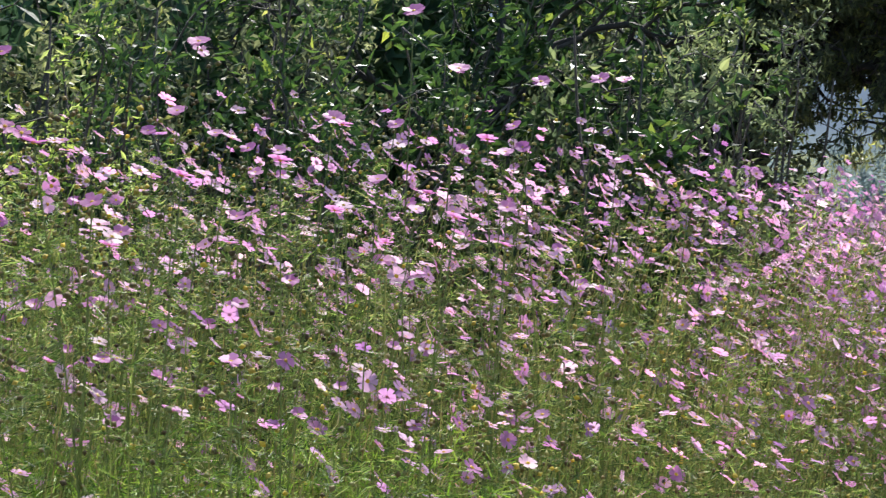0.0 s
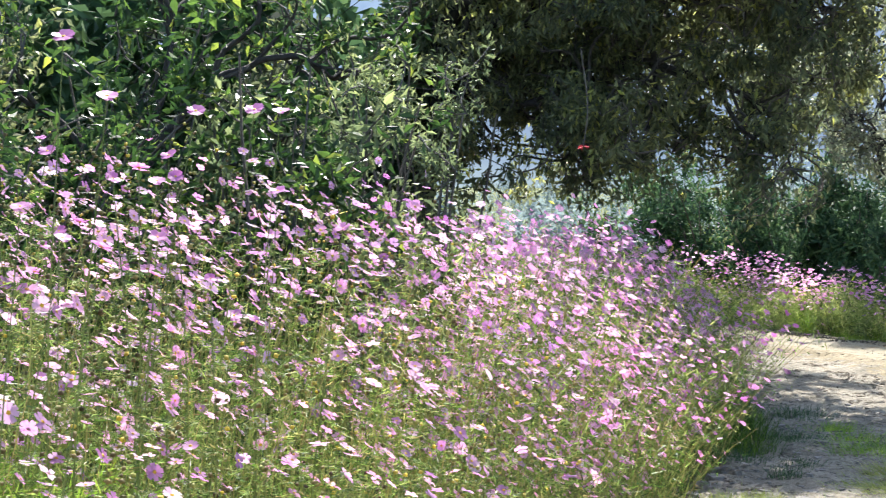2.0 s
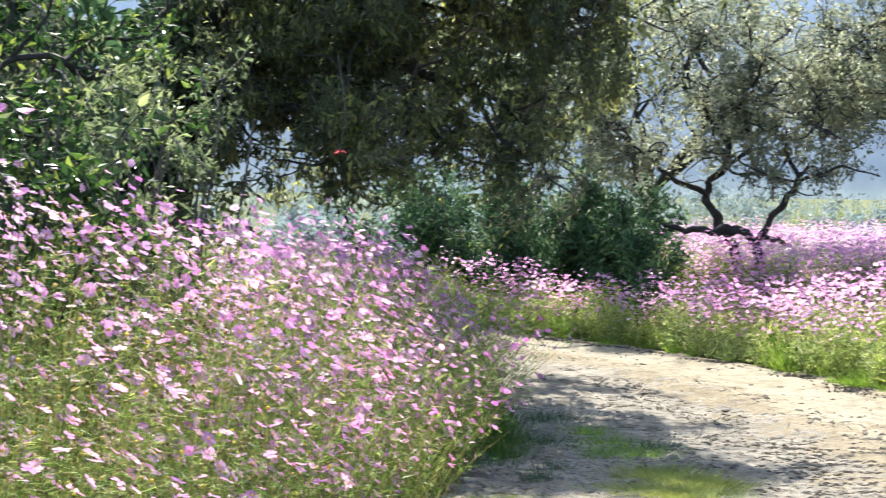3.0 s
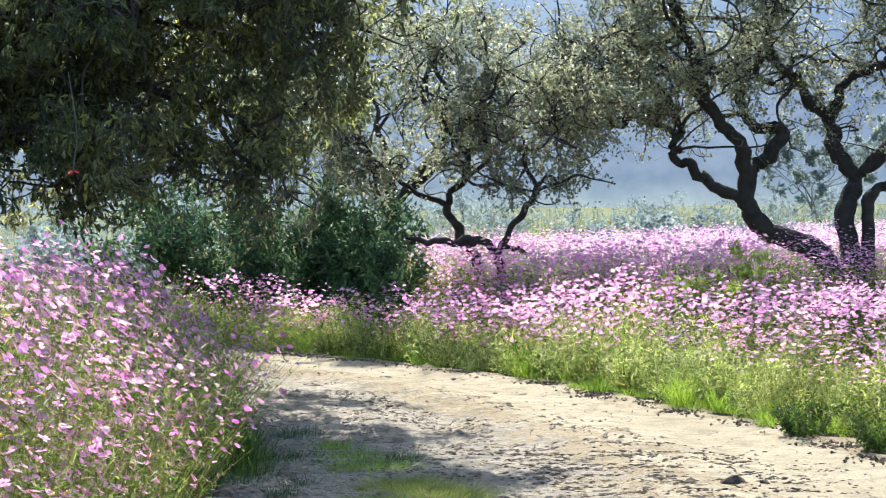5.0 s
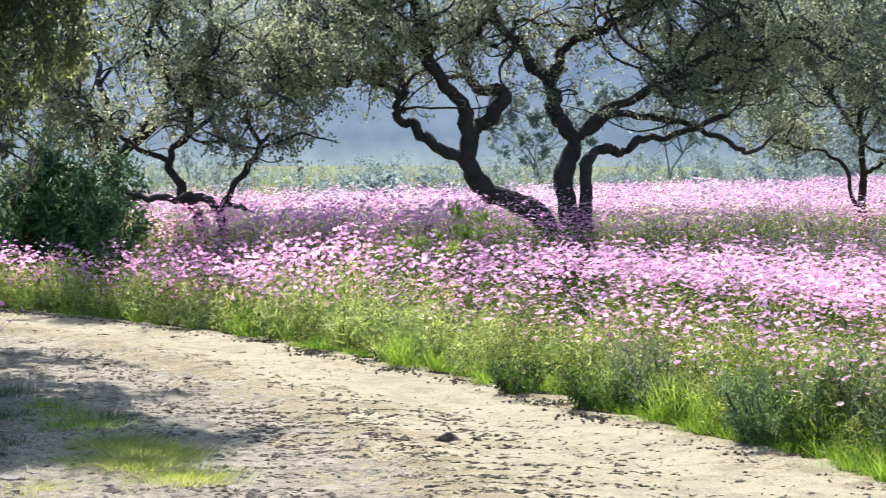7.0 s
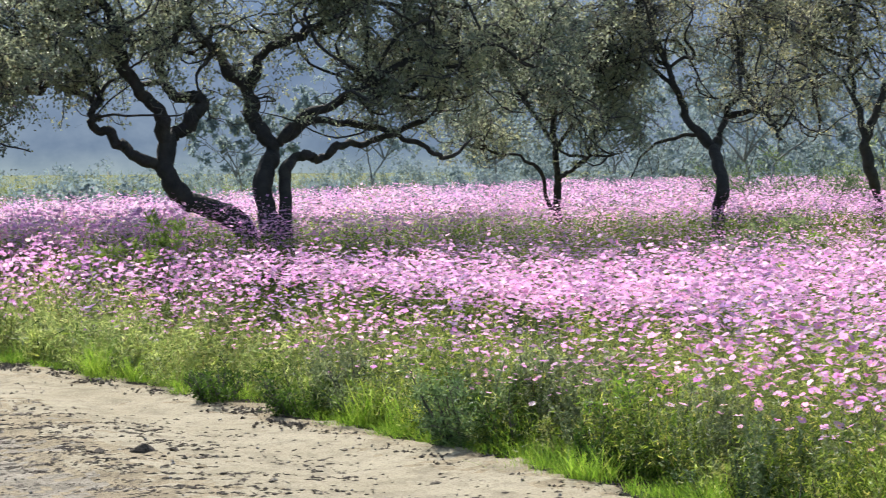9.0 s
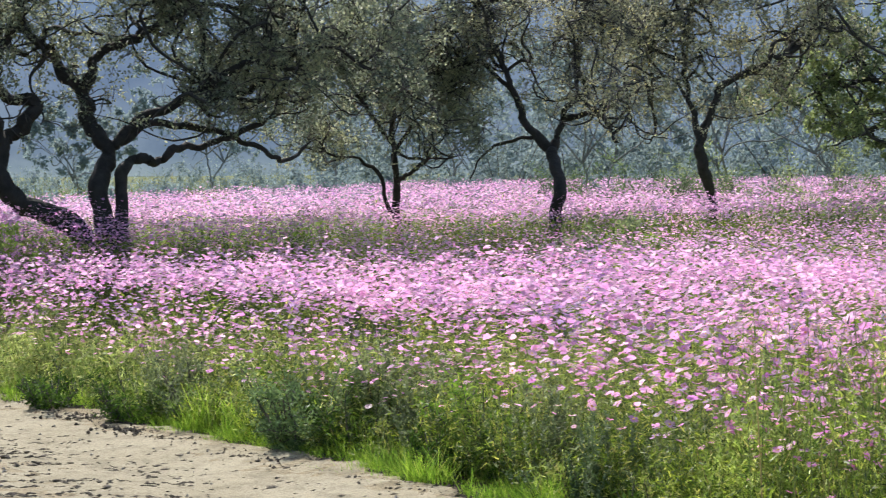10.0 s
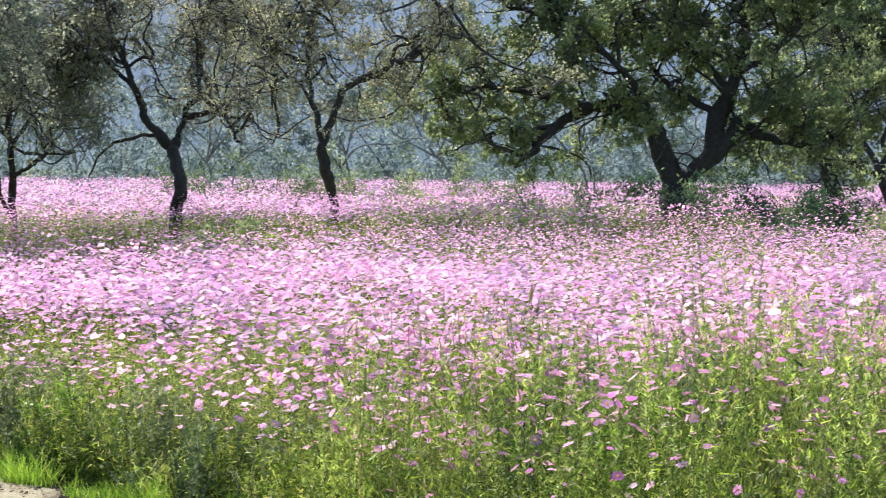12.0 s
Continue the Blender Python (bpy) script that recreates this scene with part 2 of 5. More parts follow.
def blades(P, D, L, W, fold=0.12, sides=None):
    """Pointed leaves: one folded rhombus each."""
    M = len(P)
    S = unit(np.cross(D, unit(rng.normal(size=(M, 3))))) if sides is None else sides
    N = np.cross(S, D)
    L, W = L[:, None], W[:, None]
    mid = P + D * L * 0.45
    v = np.stack([P, mid + S * W / 2 + N * L * fold, P + D * L, mid - S * W / 2 + N * L * fold], 1)
    return v.reshape(-1, 3), np.arange(4 * M).reshape(-1, 4)


def threads(P, D, L, W):
    """Thin thread leaves: one slender triangle each."""
    M = len(P)
    S = unit(np.cross(D, unit(rng.normal(size=(M, 3)))))
    v = np.stack([P - S * W[:, None] / 2, P + S * W[:, None] / 2, P + D * L[:, None]], 1)
    return v.reshape(-1, 3), np.arange(3 * M).reshape(-1, 3)


def ribbons(P, W):
    """Flat bent ribbons: P (count, points, 3), W (count)."""
    M, n = P.shape[:2]
    a = rng.uniform(0, np.pi, M)
    S = np.stack([np.cos(a), np.sin(a), 0 * a], -1)[:, None]
    taper = np.linspace(1, 0.5, n)[None, :, None]
    v = np.stack([P - S * W[:, None, None] * taper / 2, P + S * W[:, None, None] * taper / 2], 2)
    i = np.arange(M)[:, None] * n * 2 + np.arange(n - 1)[None] * 2
    return v.reshape(-1, 3), np.stack([i, i + 1, i + 3, i + 2], -1).reshape(-1, 4)


def wander(P0, D0, L, n, wobble, lift):
    """Crooked paths from P0 along D0, (count, n, 3)."""
    P, d, turn = [P0], unit(D0), np.zeros_like(D0)
    for _ in range(n - 1):
        turn = 0.4 * turn + rng.normal(size=d.shape)
        d = unit(d + wobble * turn + np.array([0, 0, lift]))
        P.append(P[-1] + d * (L / (n - 1))[:, None])
    return np.stack(P, 1)


def smooth_path(points, n):
    p = np.asarray(points, float)
    p = np.concatenate([2 * p[:1] - p[1:2], p, 2 * p[-1:] - p[-2:-1]])
    s = np.linspace(0, len(p) - 3 - 1e-6, n)
    i = s.astype(int)
    u = (s - i)[:, None]
    a, b, c, d = p[i], p[i + 1], p[i + 2], p[i + 3]
    return 0.5 * (2 * b + (c - a) * u + (2 * a - 5 * b + 4 * c - d) * u**2 + (3 * b - a - 3 * c + d) * u**3)


def waves(x, y, seed, size):
    """Smooth random field of about -1 to 1; size: the width of its patches."""
    r = np.random.default_rng(seed)
    out = 0.0
    for k in range(7):
        a, s, ph = r.uniform(0, 2 * np.pi), 2 * np.pi / size * r.uniform(0.5, 1.8), r.uniform(0, 6.3)
        out = out + np.sin((x * np.cos(a) + y * np.sin(a)) * s + ph)
    return out / 3.2


def part(name, bm, mat, parent, label=""):
    me = bpy.data.meshes.new(name)
    bm.to_mesh(me)
    bm.free()
    me.materials.append(mat)
    ob = new(name, me)
    ob.parent = parent
    if label:
        ob["label"] = label
    return ob


def ground_z(x, y):
    """The field lies level and rises gently far out."""
    r = np.hypot(x, y)
    return np.clip(r - 42, 0, 400) * 0.0052


# the road's edges, from the camera's back to where it bends away
RIGHT_EDGE = [(4.6, -9), (4.4, -3), (4.2, 2), (4.05, 6), (3.74, 9.67), (3.38, 11.2), (2.9, 12.8), (2.3, 14.9), (1.56, 16.6), (0.56, 19), (-0.95, 21.5), (-3.1, 23.9), (-6.5, 26.4), (-11, 28.8), (-17, 31)]
LEFT_EDGE = [(-2.3, -9), (-2.1, -3), (-1.9, 2), (-1.75, 6), (-1.65, 9), (-1.65, 10.5), (-1.7, 12.5), (-1.85, 14.2), (-2.2, 16), (-3.0, 18.4), (-4.4, 20.6), (-6.2, 22.8), (-8.6, 25.0), (-12, 27), (-18, 28.4)]


def edge_x(edge, y):
    e = np.array(edge)
    return np.interp(y, e[:, 1], e[:, 0])
# ---- large structure ----
def build_ground():
    g = np.concatenate([-np.geomspace(900, 12, 40), np.linspace(-11, 45, 60), np.geomspace(47, 900, 40)])
    x, y = np.meshgrid(np.concatenate([-np.geomspace(900, 16, 34), np.linspace(-15, 40, 56), np.geomspace(42, 900, 34)]), g)
    z = ground_z(x, y) - 0.07 + 0.015 * waves(x, y, 3, 2.0)
    r, c = x.shape
    i = (np.arange(r - 1)[:, None] * c + np.arange(c - 1)[None]).ravel()
    b = Batch().add(np.stack([x, y, z], -1), np.stack([i, i + 1, i + c + 1, i + c], -1))
    tagged(b.put("ground", [SOIL], smooth=True), "green-brown field soil under the wild flowers", "ground", kind="structure")


def road_relief(x, y, u):
    """Height of the worn road; u runs from 0 at the one edge to 1 at the other."""
    z = 0.006 * waves(x, y, 11, 1.6) + 0.003 * waves(x, y, 12, 0.45)
    z -= 0.025 * np.exp(-(((u - 0.42) / 0.10) ** 2)) + 0.03 * np.exp(-(((u - 0.80) / 0.09) ** 2))
    z += 0.028 * np.clip((u - 0.52 - 0.03 * waves(x, y, 13, 0.9)) / 0.05, 0, 1) * np.clip((0.75 - u) / 0.2, 0, 1)
    rocky = np.clip(1 - u / 0.34, 0, 1)
    step = waves(x, y * 1.6, 14, 0.35)
    return z + rocky * 0.02 * np.round(step * 2.2) / 2 + 0.012 * np.maximum(waves(x * 0.55, y, 15, 0.14), 0) * np.clip(waves(x, y, 17, 1.5) + 0.4, 0, 1)


def build_road():
    n, w = 330, 90
    right, left = smooth_path(RIGHT_EDGE, n), smooth_path(LEFT_EDGE, n)
    u = np.linspace(0, 1, w)
    wob = 0.10 * waves(np.arange(n) * 0.13, np.zeros(n), 16, 1.4) + 0.04 * np.random.default_rng(6).normal(size=n)
    x = left[:, None, 0] * (1 - u) + right[:, None, 0] * u + wob[:, None] * (2 * u - 1)
    y = left[:, None, 1] * (1 - u) + right[:, None, 1] * u
    z = road_relief(x, y, u[None])
    z += np.random.default_rng(5).normal(size=z.shape) * 0.0055 * np.clip(1.15 - 1.5 * u, 0.12, 1)[None]
    rim = np.minimum(u, 1 - u)[None]
    z = z + 0.008 * np.exp(-((rim - 0.03) / 0.02) ** 2) * (u[None] > 0.5) - 0.12 * np.clip(1 - rim / 0.012, 0, 1)
    i = (np.arange(n - 1)[:, None] * w + np.arange(w - 1)[None]).ravel()
    b = Batch().add(np.stack([x, y, z], -1), np.stack([i, i + 1, i + w + 1, i + w], -1))
    ob = b.put("road", [DIRT, CRUST, LANE], smooth=True)
    # packed pale lanes, a tan ridge between them, broken grey crust towards the shoulder
    across = (u[None, :-1] + 0.05 * waves(x[:-1, :-1], y[:-1, :-1], 18, 1.2) + 0.05 * waves(x[:-1, :-1], y[:-1, :-1], 19, 0.3) + 0.02 * np.random.default_rng(8).normal(size=(n - 1, w - 1))).ravel()
    kinds = np.where(across < 0.50, 1, np.where((across > 0.62) & (across < 0.955), 2, 0)).astype(np.int32)
    ob.data.polygons.foreach_set("material_index", kinds)
    tagged(ob, "pale sandy dirt road with ruts and crumbled edges", "road", kind="structure")


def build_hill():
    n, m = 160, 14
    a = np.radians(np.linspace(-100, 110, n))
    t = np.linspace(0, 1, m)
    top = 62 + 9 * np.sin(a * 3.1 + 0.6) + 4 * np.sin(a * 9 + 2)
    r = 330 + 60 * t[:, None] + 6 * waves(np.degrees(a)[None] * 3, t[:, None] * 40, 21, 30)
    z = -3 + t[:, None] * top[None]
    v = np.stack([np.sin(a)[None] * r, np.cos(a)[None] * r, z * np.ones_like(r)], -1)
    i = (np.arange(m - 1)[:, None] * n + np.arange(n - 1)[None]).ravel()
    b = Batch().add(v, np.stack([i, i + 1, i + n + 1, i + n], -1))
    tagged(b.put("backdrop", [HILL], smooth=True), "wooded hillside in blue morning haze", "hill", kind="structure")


build_ground()
build_road()
build_hill()


# ---- trees ----
def make_tree(name, x, y, limbs, label, leaves, leaf_mat, branch=1.1, spread=1.0, turn=None, leaf=(0.055, 0.085), width=0.5, count=(90, 420, 1500), droop=0.0, bark_mat=None, twig_mat=None, group="field oaks", category="tree", depth=0.8, clear=1.5, skip=0.4, crest=0, forward=0.0, tufted=0.75):
    """A crooked tree from its main limbs: (radius at foot, radius at end, [(sideways, up), ...])."""
    root = new(name)
    tagged(root, label, category, group)
    az = math.atan2(x, y) if turn is None else turn
    root.matrix_basis = Matrix.Translation((x, y, float(ground_z(x, y)) - 0.07)) @ Matrix.Rotation(-az, 4, "Z")
    trunk, paths, radii = Batch(), [], []
    for r0, r1, pts in limbs:
        p = np.array([(a, 0.0, b) for a, b in pts])
        climb = np.linspace(0, 1, len(p))
        off = rng.normal() * depth
        p[:, 1] = off * climb + 0.25 * depth * rng.normal(size=len(p)) * climb
        p[:, 1] -= forward * rng.uniform(-0.2, 1.6) * np.clip(p[:, 2] - 4.0, 0, 9)
        if pts[0][1] > 0.4:
            near = [q[np.argmin(np.linalg.norm((q - p[0])[:, [0, 2]], axis=1))] for q in paths]
            if near:
                best = min(near, key=lambda q: np.linalg.norm((q - p[0])[[0, 2]]))
                p[:, 1] += best[1]
                p[0] = best
        n = 6 * len(pts)
        q = smooth_path(p, n)
        foot = pts[0][1] < 0.4
        bend = rng.normal(size=(n, 3)) * (0.018 if foot else min(0.3 * r0, 0.035)) * (1 + np.linspace(0, 1, n)[:, None])
        bend[1:-1] = (bend[:-2] + 2 * bend[1:-1] + bend[2:]) / 4
        q[2:] += bend[2:]
        r = (r0 + (r1 - r0) * np.linspace(0, 1, n) ** 0.8) * (1 + 0.09 * np.convolve(rng.normal(size=n + 4), np.ones(5) / 2.2, "valid"))
        if pts[0][1] < 0.4:
            r[: n // 4] *= np.linspace(1.18, 1.0, n // 4)
        r[-1] *= 0.35
        trunk.add(*tubes(q[None], r[None] * 0.8, 5 if bark_mat else 9))
        paths.append(q), radii.append(r)
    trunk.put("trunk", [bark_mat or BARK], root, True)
    # branches, then twigs, then leaves
    src = np.concatenate([p[int(len(p) * (0.72 if l[2][0][1] < 0.4 else skip)):] for p, l in zip(paths, limbs)])
    tan = np.concatenate([unit(np.gradient(p, axis=0))[int(len(p) * (0.72 if l[2][0][1] < 0.4 else skip)):] for p, l in zip(paths, limbs)])
    rad = np.concatenate([r[int(len(p) * (0.72 if l[2][0][1] < 0.4 else skip)):] for p, r, l in zip(paths, radii, limbs)])
    ends = np.array([p[-1] for p in paths])
    high = src[:, 2] > clear
    src, tan, rad = src[high], tan[high], rad[high]
    boughs, twigs = Batch(), Batch()
    # spread the boughs evenly over the crown, not by the limbs' length
    cell = np.floor(src[:, [0, 2]] / 0.7).astype(int) @ [1, 1000]
    _, which, crowd = np.unique(cell, return_inverse=True, return_counts=True)
    even = 1.0 / crowd[which.ravel()]
    i = np.concatenate([rng.choice(len(src), count[0], p=even / even.sum()), [np.argmin(np.linalg.norm(src - e, axis=1)) for e in ends]])
    d = unit(rng.normal(size=(len(i), 3)) * 0.9 + tan[i] * 0.9 + [0, 0, 0.35 - droop])
    L = rng.uniform(0.6, 1.5, len(i)) * branch
    if crest:
        tops = src[:, 2] > np.quantile(src[:, 2], 0.7)
        j = rng.choice(np.flatnonzero(tops), crest)
        i = np.concatenate([i, j])
        d = np.concatenate([d, unit(rng.normal(size=(crest, 3)) * 0.8 + [0, 0, 0.8])])
        L = np.concatenate([L, rng.uniform(0.9, 2.0, crest) * branch])
    # gnarled boughs: they double back and forth as they reach out
    b1 = wander(src[i], d, L * (1.45 if droop == 0 else 1.0), 15, 0.46 - 0.2 * droop, 0.03 - 0.05 * droop)
    b1[:, 1:-1] = (b1[:, :-2] + 3 * b1[:, 1:-1] + b1[:, 2:]) / 5
    good = b1[:, :, 2].min(1) > clear - 0.15
    b1, i = b1[good], i[good]
    thick = np.minimum(rad[i] * 0.8, rng.uniform(0.014, 0.042, len(i)) * spread)
    boughs.add(*tubes(b1, thick[:, None] * np.linspace(1.0, 0.3, 15), 4))
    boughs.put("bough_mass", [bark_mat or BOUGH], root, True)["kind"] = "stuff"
    k, s = rng.integers(0, len(b1), count[1]), rng.integers(3, 15, count[1])
    d = unit(rng.normal(size=(count[1], 3)) + (b1[k, s] - b1[k, s - 1]) * 5 + [0, 0, 0.2 - droop])
    b2 = wander(b1[k, s], d, rng.uniform(0.3, 0.75, count[1]) * branch, 7, 0.7, 0.02 - 0.08 * droop)
    b2 = b2[b2[:, :, 2].min(1) > clear - 0.3]
    twigs.add(*tubes(b2, np.linspace(0.011, 0.004, 7)[None] * np.ones((len(b2), 1)) * spread, 3))
    k, s = rng.integers(0, len(b2), count[2]), rng.integers(2, 7, count[2])
    d = unit(rng.normal(size=(count[2], 3)) + [0, 0, 0.1 - droop])
    b3 = wander(b2[k, s], d, rng.uniform(0.15, 0.4, count[2]) * branch, 3, 0.6, -0.12 * droop)
    twigs.add(*ribbons(b3, np.full(count[2], 0.007 * spread)))
    tagged(twigs.put("twigwork", [twig_mat or TWIG], root, True), kind="stuff")
    s = rng.integers(0, 3, leaves)
    # leaves sit in tufts: some twigs are bare
    full = rng.random(len(b3)) < tufted
    k = rng.choice(np.flatnonzero(full), leaves)
    p = b3[k, s] + rng.normal(size=(leaves, 3)) * 0.035 * branch
    p = p[p[:, 2] > clear + 0.25 * rng.normal(size=len(p))]
    if crest:
        p = p[(p[:, 2] < 2.6 + 0.1 * math.hypot(x, y)) | (rng.random(len(p)) < 0.25)]
    leaves = len(p)
    d = unit(rng.normal(size=(leaves, 3)) + [0, 0, -0.25 - 1.5 * droop])
    L = rng.uniform(*leaf, leaves)
    if crest:
        # the crown's thick top, out of view: oversized leaves added to cast shade
        q = b1[-int(crest * 0.8):, 5:].reshape(-1, 3)
        q = q[rng.integers(0, len(q), crest * 200)] + rng.normal(size=(crest * 200, 3)) * 0.3 * branch
        q = q[q[:, 2] > 2.6 + 0.1 * math.hypot(x, y)]
        p, d = np.concatenate([p, q]), np.concatenate([d, unit(rng.normal(size=(len(q), 3)))])
        L = np.concatenate([L, rng.uniform(leaf[0] * 2.8, leaf[1] * 3.2, len(q))])
    Batch().add(*blades(p, d, L, L * width)).put("crown", [leaf_mat], root)["kind"] = "stuff"
    return root


BIG_OAK = [
    (0.21, 0.150, [(0.15, -0.10), (-0.11, 0.93), (-0.56, 1.23), (-0.93, 1.41), (-1.13, 1.67), (-1.15, 2.12), (-1.08, 2.23)]),
    (0.11, 0.030, [(-1.17, 1.78), (-1.48, 1.91), (-1.71, 2.08), (-1.85, 2.23), (-2.08, 2.34), (-2.10, 2.52), (-2.00, 2.73), (-2.26, 2.97), (-2.56, 2.90), (-2.93, 2.78), (-3.30, 2.82)]),
    (0.13, 0.050, [(-1.11, 2.08), (-1.22, 2.49), (-1.45, 2.75), (-1.63, 3.08), (-1.78, 3.53), (-1.97, 4.05), (-2.3, 5.0), (-2.1, 6.0), (-2.5, 7.2)]),
    (0.12, 0.050, [(-1.09, 2.21), (-0.82, 2.45), (-0.73, 2.67), (-1.08, 2.78), (-1.26, 3.08), (-1.15, 3.45), (-0.93, 3.82), (-0.7, 4.8), (-1.0, 5.8), (-0.6, 7.6)]),
    (0.20, 0.060, [(0.26, -0.10), (0.17, 0.93), (0.07, 1.52), (0.15, 1.82), (0.22, 2.04), (0.07, 2.30), (-0.07, 2.49), (-0.11, 2.82), (-0.37, 3.08), (-0.52, 3.38), (-0.78, 3.60), (-1.00, 4.05)]),
]
BIG_OAK_SPREAD = [
    (0.10, 0.040, [(-0.11, 2.84), (0.01, 3.12), (0.05, 3.30), (0.33, 3.45), (0.63, 3.60), (0.93, 3.75), (1.15, 4.05), (1.5, 5.0), (1.3, 6.2), (1.9, 7.4)]),
    (0.11, 0.030, [(0.22, 2.08), (0.41, 2.30), (0.63, 2.41), (1.08, 2.67), (1.45, 2.86), (1.82, 2.78), (2.26, 2.93), (2.7, 3.5), (3.0, 4.6), (3.4, 5.8)]),
    (0.08, 0.030, [(0.24, 2.12), (0.78, 2.38), (1.22, 2.38), (1.82, 2.23), (2.26, 2.04), (2.56, 1.89), (2.93, 2.08)]),
    (0.14, 0.040, [(0.42, -0.10), (0.38, 0.93), (0.37, 1.60), (0.48, 1.86), (0.67, 1.95), (0.89, 1.89), (1.08, 2.06), (1.37, 2.12), (1.82, 2.19), (2.26, 2.41)]),
    (0.06, 0.020, [(1.45, 2.86), (2.00, 3.20), (2.60, 3.10), (3.10, 3.40), (3.60, 3.05)]),
    (0.05, 0.020, [(1.15, 4.05), (1.90, 4.00), (2.60, 3.80), (3.30, 4.10)]),
    (0.05, 0.018, [(-2.00, 2.73), (-2.30, 3.30), (-2.90, 3.50), (-3.50, 3.40)]),
    (0.05, 0.018, [(-1.63, 3.08), (-2.20, 3.50), (-2.80, 3.90), (-3.30, 3.80)]),
]
SLIM_OAK = [
    (0.09, 0.030, [(0.05, -0.02), (0.03, 0.90), (0.00, 1.49), (0.00, 1.95), (-0.05, 2.59), (-0.09, 3.33), (-0.23, 3.88)]),
    (0.06, 0.020, [(-0.09, -0.02), (0.00, 0.85), (-0.18, 1.31), (-0.25, 1.68), (-0.55, 1.91), (-0.96, 2.00), (-1.33, 2.09)]),
    (0.05, 0.020, [(0.03, 1.54), (0.23, 1.72), (0.50, 1.91), (0.96, 1.95)]),
    (0.05, 0.020, [(0.03, 2.04), (0.32, 2.50), (0.69, 3.05), (0.87, 3.60)]),
    (0.05, 0.020, [(-0.06, 2.14), (-0.41, 2.69), (-0.78, 3.24), (-0.96, 3.70)]),
]
FORKED_OAK = [
    (0.14, 0.110, [(-0.02, -0.04), (0.01, 0.95), (0.07, 1.50), (-0.03, 2.02), (0.02, 2.21)]),
    (0.10, 0.040, [(-0.05, 2.04), (-0.30, 2.32), (-0.56, 2.79), (-0.73, 3.22), (-0.90, 3.65), (-1.20, 4.08), (-1.46, 4.59)]),
    (0.08, 0.030, [(0.02, 2.15), (0.13, 2.53), (0.26, 2.79), (0.51, 2.96), (0.36, 3.48), (0.51, 4.08), (0.43, 4.59)]),
    (0.06, 0.030, [(0.13, 2.51), (0.51, 2.59), (0.77, 2.49), (0.93, 2.09)]),
    (0.05, 0.015, [(-0.26, 2.28), (-0.60, 2.23), (-1.11, 2.06), (-1.39, 1.55)]),
    (0.05, 0.020, [(-0.56, 2.88), (-0.90, 3.22), (-1.20, 3.43), (-1.80, 3.30), (-2.14, 3.13)]),
]
OPEN_OAK = [
    (0.18, 0.130, [(0.03, -0.04), (0.00, 0.99), (-0.14, 1.68), (-0.26, 2.25)]),
    (0.11, 0.040, [(-0.17, 2.19), (-0.02, 2.82), (0.26, 3.39), (0.78, 3.62), (1.18, 3.85), (1.63, 4.02), (2.21, 4.76), (2.38, 5.45)]),
    (0.09, 0.030, [(-0.25, 2.25), (-0.42, 3.05), (-0.54, 3.85), (-0.40, 4.65), (-0.54, 5.56)]),
    (0.05, 0.020, [(-0.40, 3.05), (-0.77, 3.51), (-1.22, 3.39), (-1.11, 2.59), (-1.28, 2.25)]),
    (0.06, 0.020, [(-0.48, 3.79), (-0.99, 4.02), (-1.57, 4.31), (-2.02, 4.88)]),
]
DENSE_OAK = [
    (0.60, 0.470, [(0.04, -0.10), (-0.04, 1.00), (-0.02, 1.55)]),
    (0.33, 0.090, [(-0.13, 1.45), (-0.50, 2.30), (-0.62, 2.80), (-1.15, 3.15), (-1.75, 3.30), (-2.3, 3.15), (-2.9, 2.75), (-3.35, 2.40), (-3.6, 2.0)]),
    (0.13, 0.040, [(-1.75, 3.30), (-2.7, 3.40), (-3.6, 3.55), (-4.6, 3.70), (-5.6, 3.5), (-6.1, 3.1)]),
    (0.10, 0.030, [(-2.9, 2.75), (-3.8, 2.75), (-4.6, 2.55), (-5.3, 2.2)]),
    (0.16, 0.050, [(-0.53, 2.59), (-0.86, 3.32), (-1.26, 3.99), (-2.0, 4.65), (-3.0, 5.2), (-4.1, 5.6)]),
    (0.32, 0.090, [(0.13, 1.45), (0.60, 2.10), (1.10, 2.55), (1.40, 2.90), (1.79, 2.66), (2.59, 2.48), (3.3, 2.45)]),
    (0.28, 0.090, [(0.70, 2.20), (0.85, 3.19), (1.13, 3.85), (1.39, 4.52), (1.53, 5.45), (1.66, 6.38)]),
]
DENSE_OAK_TOP = [
    (0.13, 0.040, [(0.80, 3.12), (0.20, 3.50), (-0.45, 3.90), (-0.93, 4.91), (-1.26, 5.98)]),
    (0.12, 0.040, [(1.06, 3.72), (0.46, 4.38), (-0.07, 5.18), (-0.20, 6.24)]),
    (0.11, 0.040, [(1.26, 4.05), (1.93, 4.41), (2.59, 5.01), (3.25, 5.71)]),
    (0.08, 0.030, [(1.40, 2.95), (1.75, 3.45), (2.3, 3.75), (2.9, 4.3)]),
]
SIDE_OAK = [
    (0.42, 0.300, [(0.12, -0.01), (-0.08, 1.58), (-0.22, 2.38)]),
    (0.20, 0.060, [(-0.22, 2.25), (-0.59, 2.89), (-1.26, 3.42), (-2.09, 3.76)]),
    (0.20, 0.060, [(-0.12, 2.38), (0.25, 3.42), (0.08, 4.76), (0.42, 6.10), (0.25, 7.44)]),
    (0.16, 0.050, [(0.00, 2.59), (0.92, 3.76), (1.76, 4.76), (2.43, 5.77)]),
]
